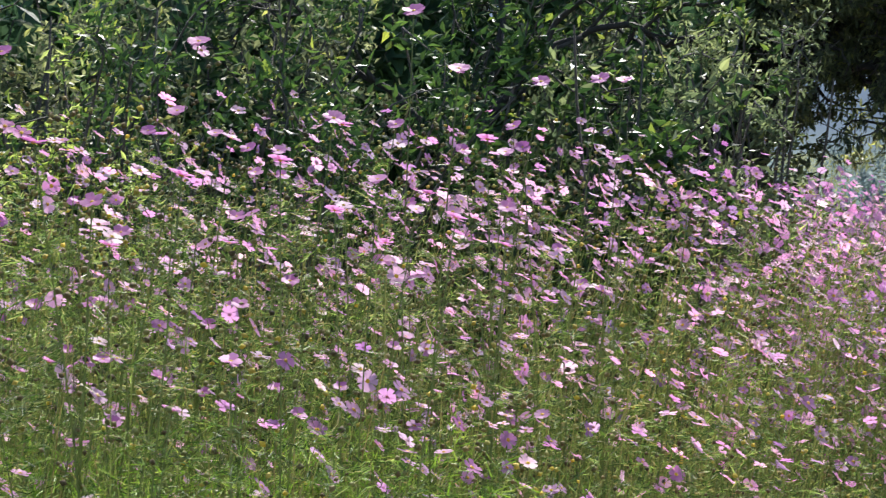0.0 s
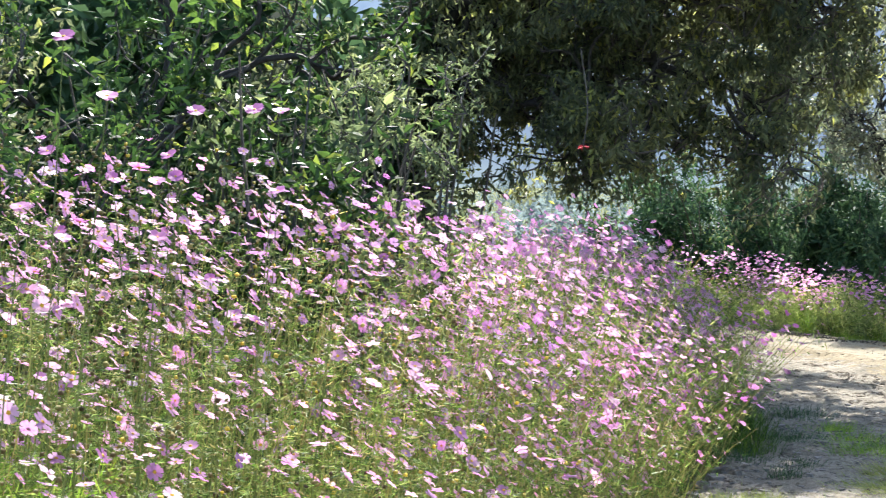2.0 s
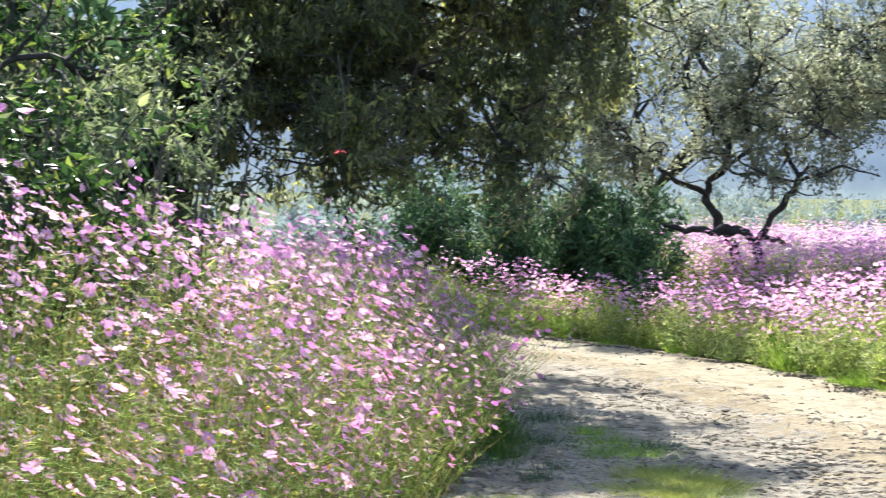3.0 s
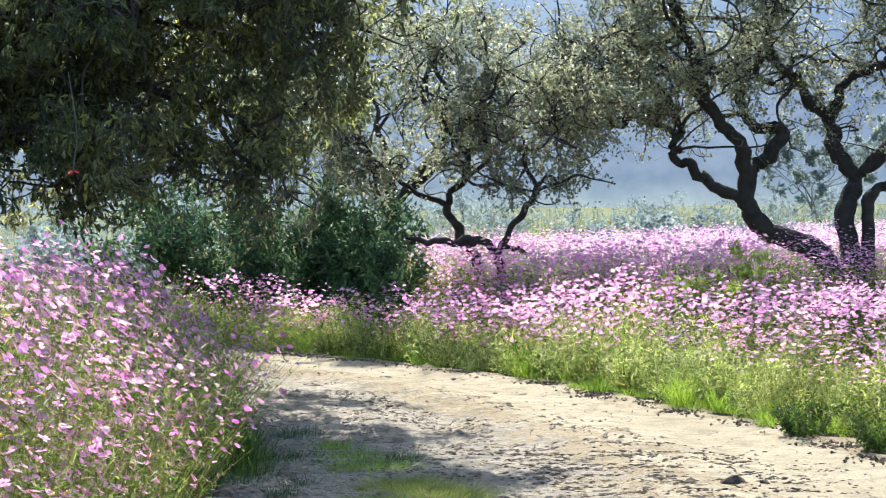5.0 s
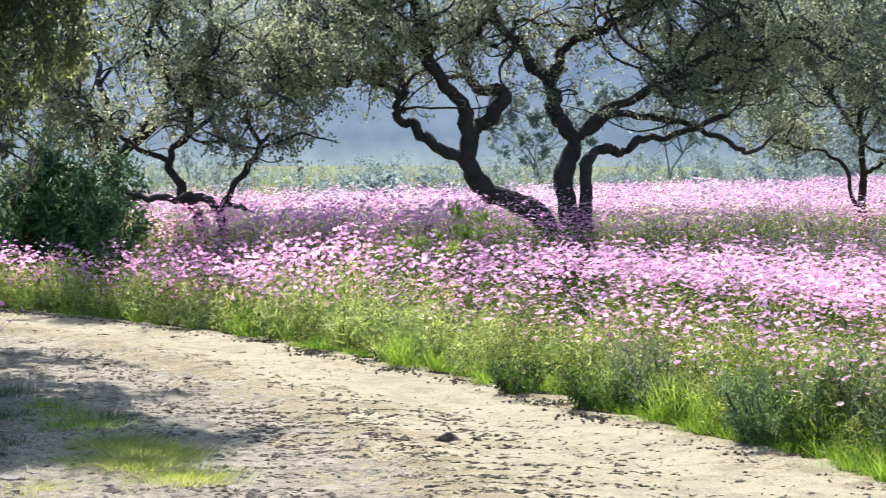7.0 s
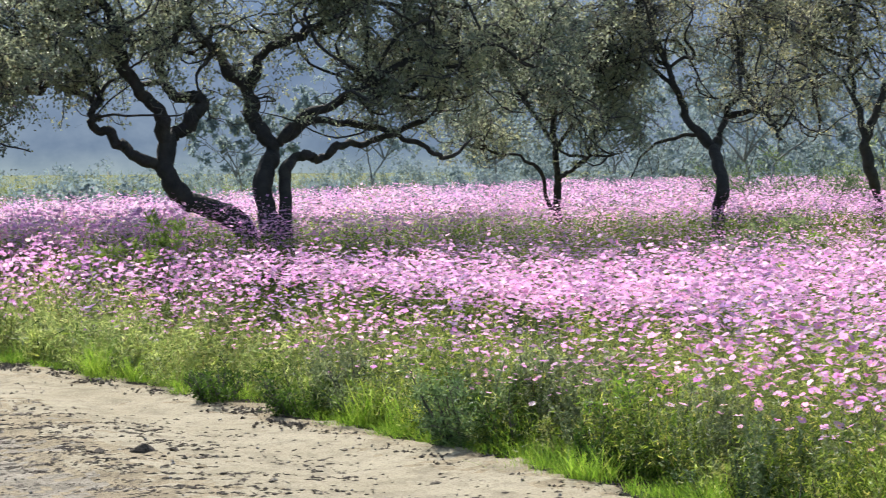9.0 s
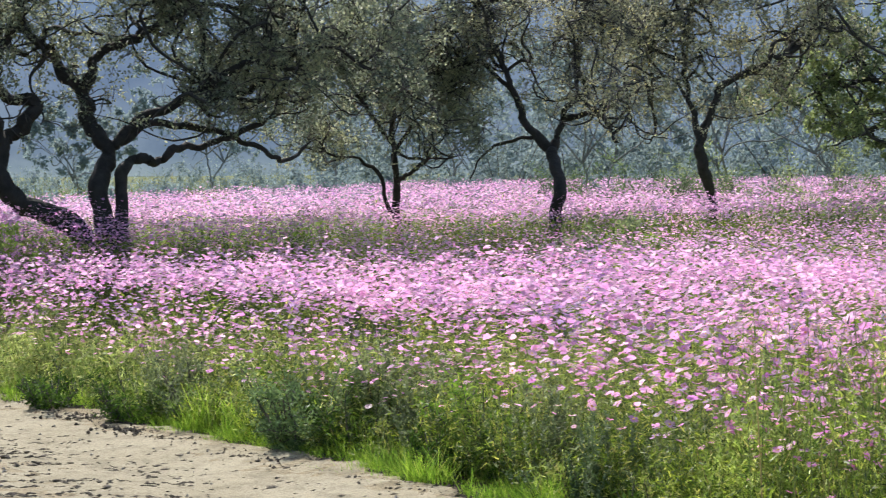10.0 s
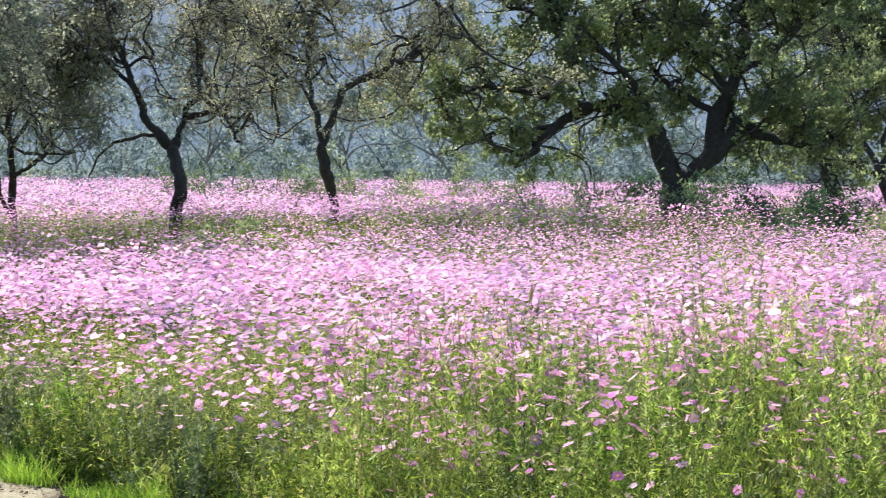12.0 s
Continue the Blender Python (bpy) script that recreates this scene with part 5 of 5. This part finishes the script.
y = 5 + 21 * rng.random(34000) ** 1.25
x = edge_x(RIGHT_EDGE, y) - 0.06 + np.abs(rng.normal(size=len(y))) * 0.26 + 0.16 * waves(y, y * 0, 61, 0.8)
k = (waves(x, y, 62, 0.7) > 0.05)
x, y = x[k], y[k]
grass("verge_grass", "bright green grass along the road's edge", x, y, np.full(len(x), -0.07), 0.12 + 0.24 * np.clip(waves(x, y, 63, 0.9), 0, 1), 0.005, GRASS, (-0.12, -0.05))
x, y = scatter(6000, 8, 30, 6.2, 11)
k = in_field(x, y, 0.2) & (waves(x, y, 64, 1.6) > 0.25) & (field_depth(x, y) < 2.6)
x, y = x[k], y[k]
grass("tall_grass", "clumps of tall green grass among the cosmos", x, y, np.full(len(x), -0.07), field_height(x, y) * 0.6, 0.005, GRASS, (-0.05, 0.05))


# ---- single flowers that stand out ----
def cosmos_flower(seed, height, radius, deep=False):
    """One cosmos: a bent stem, a disc and eight petals."""
    r = random.Random(seed)
    root = new("cosmos_flower")
    stem = Batch()
    pts = smooth_path([(0, 0, 0), (r.uniform(-0.05, 0.05), r.uniform(-0.05, 0.05), height * 0.5), (r.uniform(-0.09, 0.05), r.uniform(0, 0.09), height)], 9)
    stem.add(*tubes(pts[None], np.linspace(0.0035, 0.0018, 9)[None], 5))
    n = 26
    q = pts[rng.integers(1, 8, n)] + rng.normal(size=(n, 3)) * 0.004
    d = unit(rng.normal(size=(n, 3)) + [0, 0, 0.6])
    stem.add(*threads(q, d, rng.uniform(0.05, 0.10, n), rng.uniform(0.003, 0.005, n)))
    stem.put("stem", [STEM], root)
    N = Vector((0.3 + r.uniform(-0.5, 0.5), r.uniform(-0.75, 0.5), 1.0)).normalized()
    m = Matrix.Translation(Vector(pts[-1])) @ N.to_track_quat("Z", "Y").to_matrix().to_4x4()
    disc = bmesh.new()
    bmesh.ops.create_icosphere(disc, subdivisions=1, radius=radius * 0.22)
    for v in disc.verts:
        v.co.z *= 0.6
    part("disc", disc, DISC, root).matrix_basis = m
    bm = bmesh.new()
    w = radius * 0.36
    rows = [(0.10, 0.35), (0.45, 0.95), (0.78, 1.1), (0.95, 0.85)]
    grid = [[bm.verts.new((radius * a, s * w * b, radius * 0.10 * (a - 0.3) - 0.02 * radius * abs(s))) for s in (-1, 0, 1)] for a, b in rows]
    tips = [bm.verts.new((radius * a, s * w * 0.5, radius * 0.06)) for a, s in ((1.0, -1), (1.03, 1))]
    for p, q in zip(grid, grid[1:]):
        for k in (0, 1):
            bm.faces.new((p[k], q[k], q[k + 1], p[k + 1]))
    bm.faces.new((grid[-1][0], tips[0], grid[-1][1]))
    bm.faces.new((grid[-1][1], tips[1], grid[-1][2]))
    first = part("petal", bm, PETAL_DEEP if deep else PETAL, root)
    for k in range(8):
        one = first if k == 0 else new("petal", first.data)
        one.parent = root
        one.matrix_basis = m @ pose(0, 0, 0.002 * (k % 2), 0, r.uniform(-14, 8), k * 45 + r.uniform(-4, 4))
    return root


def flower_group(az0, az1, r0, r1, count, heights, group, label, seed, margin, deep=False):
    r = random.Random(seed)
    kinds = [tagged(cosmos_flower(seed + k, heights[0] + (heights[1] - heights[0]) * (k / 8) ** 1.3, 0.025 + 0.003 * (k % 3), deep and k % 2 == 0), label, "flower", group) for k in range(9)]
    made = 0
    while made < count:
        az, d = r.uniform(az0, az1), r.uniform(r0, r1)
        fx, fy = polar(az, d)
        if margin(fx, fy):
            m = pose(fx, fy, -0.08, r.uniform(-4, 4), r.uniform(-3, 9), r.uniform(-40, 40)) @ Matrix.Diagonal((*[r.uniform(0.8, 1.08) ** 1.0] * 3, 1))
            if made < 9:
                kinds[made].matrix_basis = m
            else:
                copy_thing(kinds[made % 9], m)
            made += 1


flower_group(-40, -12, 4.7, 7.0, 105, (1.3, 2.05), "tall cosmos beside the road", "tall pink cosmos with a yellow centre on a bent stem", 100, lambda a, c: edge_x(LEFT_EDGE, c) - a > 0.5, True)
flower_group(13, 44, 7.4, 11.5, 150, (0.66, 0.95), "cosmos at the field's edge", "pink cosmos with a yellow centre at the field's edge", 200, lambda a, c: a - edge_x(RIGHT_EDGE, c) > 0.8)


# ---- plants and stones on and beside the road ----
def tuft(name, x, y, wide, high, count, mat, label, group, width=0.005):
    root = tagged(new(name), label, "grass", group)
    root.location = (x, y, -0.015)
    q = rng.normal(size=(count, 2)) * wide * 0.4
    h = high * rng.uniform(0.35, 1.1, count)
    t = np.array([0, 0.5, 1.0])
    tip = q * 0.2 + rng.normal(size=(count, 2)) * 0.3 * h[:, None]
    P = np.concatenate([q, np.zeros((count, 1))], -1)[:, None] + np.concatenate([tip[:, None] * (t**2)[None, :, None], np.broadcast_to((t[None] * h[:, None])[..., None], (count, 3, 1))], -1)
    Batch().add(*ribbons(P, np.full(count, width))).put("blade_mass", [mat], root)["kind"] = "stuff"
    return root


for x, y, w, h, n, m in ((-0.5, 12.0, 0.36, 0.055, 2400, DRY_GRASS), (-0.28, 11.65, 0.32, 0.06, 2400, DRY_GRASS), (-0.4, 11.2, 0.36, 0.06, 2600, DRY_GRASS), (-0.12, 10.8, 0.34, 0.05, 2200, DRY_GRASS), (-0.65, 11.4, 0.3, 0.035, 1200, DRY_GRASS), (-0.9, 10.6, 0.4, 0.035, 1200, DRY_GRASS), (-1.3, 10.4, 0.3, 0.10, 900, DRY_GRASS),
                         (-0.75, 12.9, 0.35, 0.06, 1000, GRASS), (-0.9, 13.4, 0.3, 0.06, 700, GRASS), (-1.6, 12.2, 0.26, 0.09, 400, BUSH_LEAF), (-1.62, 12.6, 0.3, 0.13, 900, DEEP_GREEN), (-1.7, 13.2, 0.3, 0.17, 900, DEEP_GREEN), (-1.8, 13.8, 0.3, 0.2, 800, DEEP_GREEN), (-1.9, 14.6, 0.22, 0.22, 600, BUSH_LEAF)):
    tuft("grass_tuft", x, y, w, h, n, m, "yellow-green tuft of grass on the stony shoulder", "grass on the shoulder", 0.0035)

for x, y, w, h, n, m in ((-1.2, 11.6, 0.12, 0.09, 160, BUSH_LEAF), (-1.15, 12.1, 0.14, 0.07, 160, BUSH_LEAF), (-1.35, 13.3, 0.3, 0.08, 420, BUSH_LEAF), (-1.1, 13.9, 0.26, 0.07, 360, GRASS), (-0.6, 13.2, 0.24, 0.06, 420, BUSH_LEAF), (-1.4, 14.6, 0.3, 0.09, 420, BUSH_LEAF)):
    tuft("grass_tuft", x, y, w, h, n, m, "dark green tuft of grass in the stony shoulder", "grass on the shoulder", 0.0035)

# lime-green clumps of grass at the foot of the field's edge
tufts = [tuft("verge_tuft", 0, 0, 0.26 + 0.05 * q, 0.15 + 0.03 * q, 760, GRASS, "lime-green clump of grass at the field's edge", "grass along the field's edge", 0.0038) for q in range(3)]
place = random.Random(91)
for k in range(52):
    y = place.uniform(6.5, 13.5) if k % 4 else place.uniform(12, 23)
    x = float(edge_x(RIGHT_EDGE, y)) + 0.03 + abs(place.gauss(0, 0.11))
    w = place.uniform(0.45, 0.9)
    m = pose(x, y, -0.03, 0, 0, place.uniform(0, 360)) @ Matrix.Diagonal((w, w, w * place.uniform(0.6, 1.0), 1))
    if k < 3:
        tufts[k].matrix_basis = m
    else:
        copy_thing(tufts[k % 3], m)


def stone(name, x, y, size, seed, label, group, flat=0.6, mat=None):
    bm = bmesh.new()
    bmesh.ops.create_icosphere(bm, subdivisions=2, radius=size / 2)
    r = random.Random(seed)
    cuts = [(Vector((r.uniform(-1, 1), r.uniform(-1, 1), r.uniform(-0.3, 1))).normalized(), r.uniform(0.17, 0.32) * size) for _ in range(9)]
    for v in bm.verts:
        v.co *= 1 + 0.3 * noise.noise(v.co * (2.2 / size) + Vector((seed, 0, 0)))
        for n, d in cuts:  # broken faces
            over = v.co.dot(n) - d
            if over > 0:
                v.co -= n * over
        v.co.x *= 1.35
        v.co.z = max(v.co.z * flat, -size * 0.2)
    me = bpy.data.meshes.new(name)
    bm.to_mesh(me)
    bm.free()
    me.materials.append(mat or STONE)
    ob = tagged(new(name, me), label, "stone", group)
    u = (x - edge_x(LEFT_EDGE, y)) / (edge_x(RIGHT_EDGE, y) - edge_x(LEFT_EDGE, y))
    ob.matrix_basis = pose(x, y, float(road_relief(x, y, u)) + size * 0.1, 0, 0, seed * 57)
    return ob


for x, y, s, q in ((1.42, 11.9, 0.15, 3), (1.17, 11.86, 0.10, 5), (1.62, 12.02, 0.07, 8)):
    stone("stone", x, y, s, q, "dark angular stone on the dirt road", "stones on the road", 0.6, CLOD)
for k, (x, y, s) in enumerate(((1.33, 11.6, 0.09), (1.05, 13.1, 0.05), (-1.2, 10.5, 0.2), (-0.95, 10.7, 0.12), (-1.1, 10.3, 0.1), (1.2, 10.9, 0.07), (1.75, 10.7, 0.06), (2.05, 11.0, 0.06), (0.4, 12.6, 0.07), (0.1, 13.0, 0.06), (1.6, 12.9, 0.05), (0.6, 11.5, 0.06), (0.2, 11.0, 0.06), (2.3, 10.3, 0.07), (0.9, 12.0, 0.05), (0.3, 14.6, 0.06), (-0.4, 14.0, 0.07), (-0.7, 15.2, 0.06), (-1.3, 17.0, 0.06))):
    stone("stone", x, y, s * 0.5, 10 + k, "small dark stone on the dirt road", "stones on the road", 0.5, CLOD)

# loose gravel and crumbs of earth
n = 500
y = rng.uniform(7, 18, n)
u = np.clip(rng.beta(1.2, 1.5, n), 0.02, 0.98)
x = edge_x(LEFT_EDGE, y) * (1 - u) + edge_x(RIGHT_EDGE, y) * u
P = np.stack([x, y, road_relief(x, y, u) + 0.004], -1)
tagged(Batch().add(*lay(ball * [1, 0.8, 0.6], ballf, P, facing(n, 0, 0.4), rng.gamma(2.0, 0.003, n) + 0.003)).put("gravel", [SLAB]), "loose gravel and crumbs of earth", "gravel", kind="stuff")


# flat clods of dried earth, in streaks along the ruts
n = 24000
y = rng.uniform(6.5, 24, n)
u = rng.uniform(0.02, 0.985, n)
x = edge_x(LEFT_EDGE, y) * (1 - u) + edge_x(RIGHT_EDGE, y) * u
k = (waves(x * 0.8, y, 71, 0.9) + 0.9 * waves(u * 6, y * 0.15, 72, 1.6) > 0.35) & (rng.random(n) < np.clip(1.6 - 2.0 * u, 0.06, 0.9))
x, y, u = x[k], y[k], u[k]
P = np.stack([x, y, road_relief(x, y, u) + 0.003], -1)
size = rng.gamma(1.4, 0.0042, len(x)) + 0.004
a = rng.normal(size=len(x)) * 0.5
V = ball[None] * [1.5, 0.9, 0.6] * (1 + 0.2 * rng.normal(size=(len(x), 6, 1)))
V = np.stack([V[..., 0] * np.cos(a)[:, None] - V[..., 1] * np.sin(a)[:, None], V[..., 0] * np.sin(a)[:, None] + V[..., 1] * np.cos(a)[:, None], V[..., 2]], -1)
V = P[:, None] + V * size[:, None, None]
tagged(Batch().add(V, (ballf[None] + np.arange(len(x))[:, None, None] * 6).reshape(-1, 3)).put("earth_clods", [DARK_SOIL]), "flat clods of dried earth along the ruts", "clods", kind="stuff")


# a broken streak of dark clods and crust along the rut, round the stone
n = 9000
y = rng.uniform(9.0, 14.0, n)
x = 0.95 + (12 - y) * 0.22 + rng.normal(size=n) * 0.75
k = waves(x * 0.5, y * 1.6, 74, 0.45) + 0.25 * rng.normal(size=n) > 0.15
x, y = x[k], y[k]
u = (x - edge_x(LEFT_EDGE, y)) / (edge_x(RIGHT_EDGE, y) - edge_x(LEFT_EDGE, y))
size = np.minimum(rng.gamma(1.1, 0.0045, len(x)) + 0.0035, 0.012)
V = np.stack([x, y, road_relief(x, y, u) + 0.002], -1)[:, None] + ball[None] * [2.0, 1.0, 0.5] * (1 + 0.3 * rng.normal(size=(len(x), 6, 1))) * size[:, None, None]
tagged(Batch().add(V, (ballf[None] + np.arange(len(x))[:, None, None] * 6).reshape(-1, 3)).put("broken_crust", [CLOD]), "broken dark clods and crust along the rut", "clods", kind="stuff")


# crumbled soil where the field's edge breaks away
n = 9000
y = rng.uniform(6, 24, n)
x = edge_x(RIGHT_EDGE, y) - 0.08 + rng.normal(size=n) * 0.13 + 0.1 * waves(y, y * 0, 73, 1.0)
size = np.minimum(rng.gamma(1.2, 0.005, n) + 0.004, 0.014)
V = np.stack([x, y, np.zeros(n)], -1)[:, None] + ball[None] * [1.2, 1.0, 0.8] * (1 + 0.3 * rng.normal(size=(n, 6, 1))) * size[:, None, None]
tagged(Batch().add(V, (ballf[None] + np.arange(n)[:, None, None] * 6).reshape(-1, 3)).put("crumbled_soil", [CLOD]), "crumbled dark soil along the field's edge", "soil", kind="stuff")


# flat broken rock that shows through on the shoulder
def rock_slabs():
    n, k = 650, 7
    y = rng.uniform(8.5, 16.5, n)
    x = edge_x(LEFT_EDGE, y) + 0.05 + np.abs(rng.normal(size=n)) * 0.5
    u = (x - edge_x(LEFT_EDGE, y)) / (edge_x(RIGHT_EDGE, y) - edge_x(LEFT_EDGE, y))
    z = road_relief(x, y, u)
    a = np.arange(k) * 2 * np.pi / k
    size = rng.gamma(1.6, 0.007, n) + 0.008
    rad = size[:, None] * rng.uniform(0.6, 1.15, (n, k))
    ring = np.stack([rad * np.cos(a) * 1.3, rad * np.sin(a)], -1)
    tilt = rng.normal(size=(n, 1, 2)) * 0.10
    top = (ring * tilt).sum(-1) + (size * rng.uniform(0.08, 0.26, n))[:, None]
    P = np.stack([x, y, z], -1)[:, None]
    low = P + np.concatenate([ring * 1.1, np.full((n, k, 1), -0.03)], -1)
    high = P + np.concatenate([ring * 0.92, top[..., None]], -1)
    V = np.concatenate([low, high], 1)
    base = np.arange(n)[:, None] * 2 * k
    j = np.arange(k)[None]
    j2 = (j + 1) % k
    sides = np.stack([base + j, base + j2, base + k + j2, base + k + j], -1).reshape(-1, 4)
    b = Batch().add(V, sides)
    b.f.append((base + k + j).astype(np.int32)), b.m.append(0)
    tagged(b.put("broken_rock", [SLAB]), "flat slabs of broken grey rock on the shoulder", "rock", kind="stuff")


rock_slabs()


# a tall weed, a dried stalk and the red blossom
def weed(name, x, y, high, wide, count, mat, label, category="plant"):
    root = tagged(new(name), label, category)
    root.location = (x, y, -0.07)
    k = 7
    a = rng.uniform(0, 6.28, k)
    d = np.stack([np.cos(a) * wide, np.sin(a) * wide, np.full(k, high)], -1)
    P = wander(np.zeros((k, 3)), d, np.full(k, high) * rng.uniform(0.7, 1.05, k), 8, 0.06, 0.05)
    Batch().add(*tubes(P, np.linspace(0.006, 0.002, 8)[None] * np.ones((k, 1)), 4)).put("stalk", [STEM], root)["kind"] = "stuff"
    i, s = rng.integers(0, k, count), rng.integers(2, 8, count)
    L = rng.uniform(0.05, 0.10, count)
    Batch().add(*blades(P[i, s] + rng.normal(size=(count, 3)) * 0.03, unit(rng.normal(size=(count, 3)) + [0, 0, 0.4]), L, L * 0.3)).put("foliage", [mat], root)["kind"] = "stuff"
    return root


for x, y, h, w, n in ((2.5, 19.7, 1.25, 0.2, 1500), (2.15, 19.9, 1.0, 0.35, 1300), (2.85, 19.8, 0.95, 0.35, 1300), (1.8, 20.2, 0.95, 0.3, 900)):
    weed("tall_weed", x, y, h, w, n, FRESH, "tall yellow-green weed above the flowers")
weed("dried_stalk", 6.0, 9.3, 1.2, 0.14, 60, SEED, "dried brown stalk standing above the flowers")


def red_blossom(x, y, z):
    root = tagged(new("red_blossom"), "single red blossom among the drooping foliage", "flower")
    root.location = (x, y, z)
    n = 9
    a = np.arange(n) * 2.4
    d = unit(np.stack([np.cos(a), np.sin(a) * 0.5, -0.3 + 0.3 * np.sin(a * 3)], -1))
    Batch().add(*blades(np.zeros((n, 3)), d, np.full(n, 0.042), np.full(n, 0.024))).put("petals", [RED], root)
    up = smooth_path([(0, 0, 0), (0.02, 0.03, 0.25), (-0.03, 0.05, 0.6)], 8)
    Batch().add(*tubes(up[None], np.full((1, 8), 0.004), 4)).put("stalk", [TWIG], root)


red_blossom(-2.5, 12.2, 1.9)
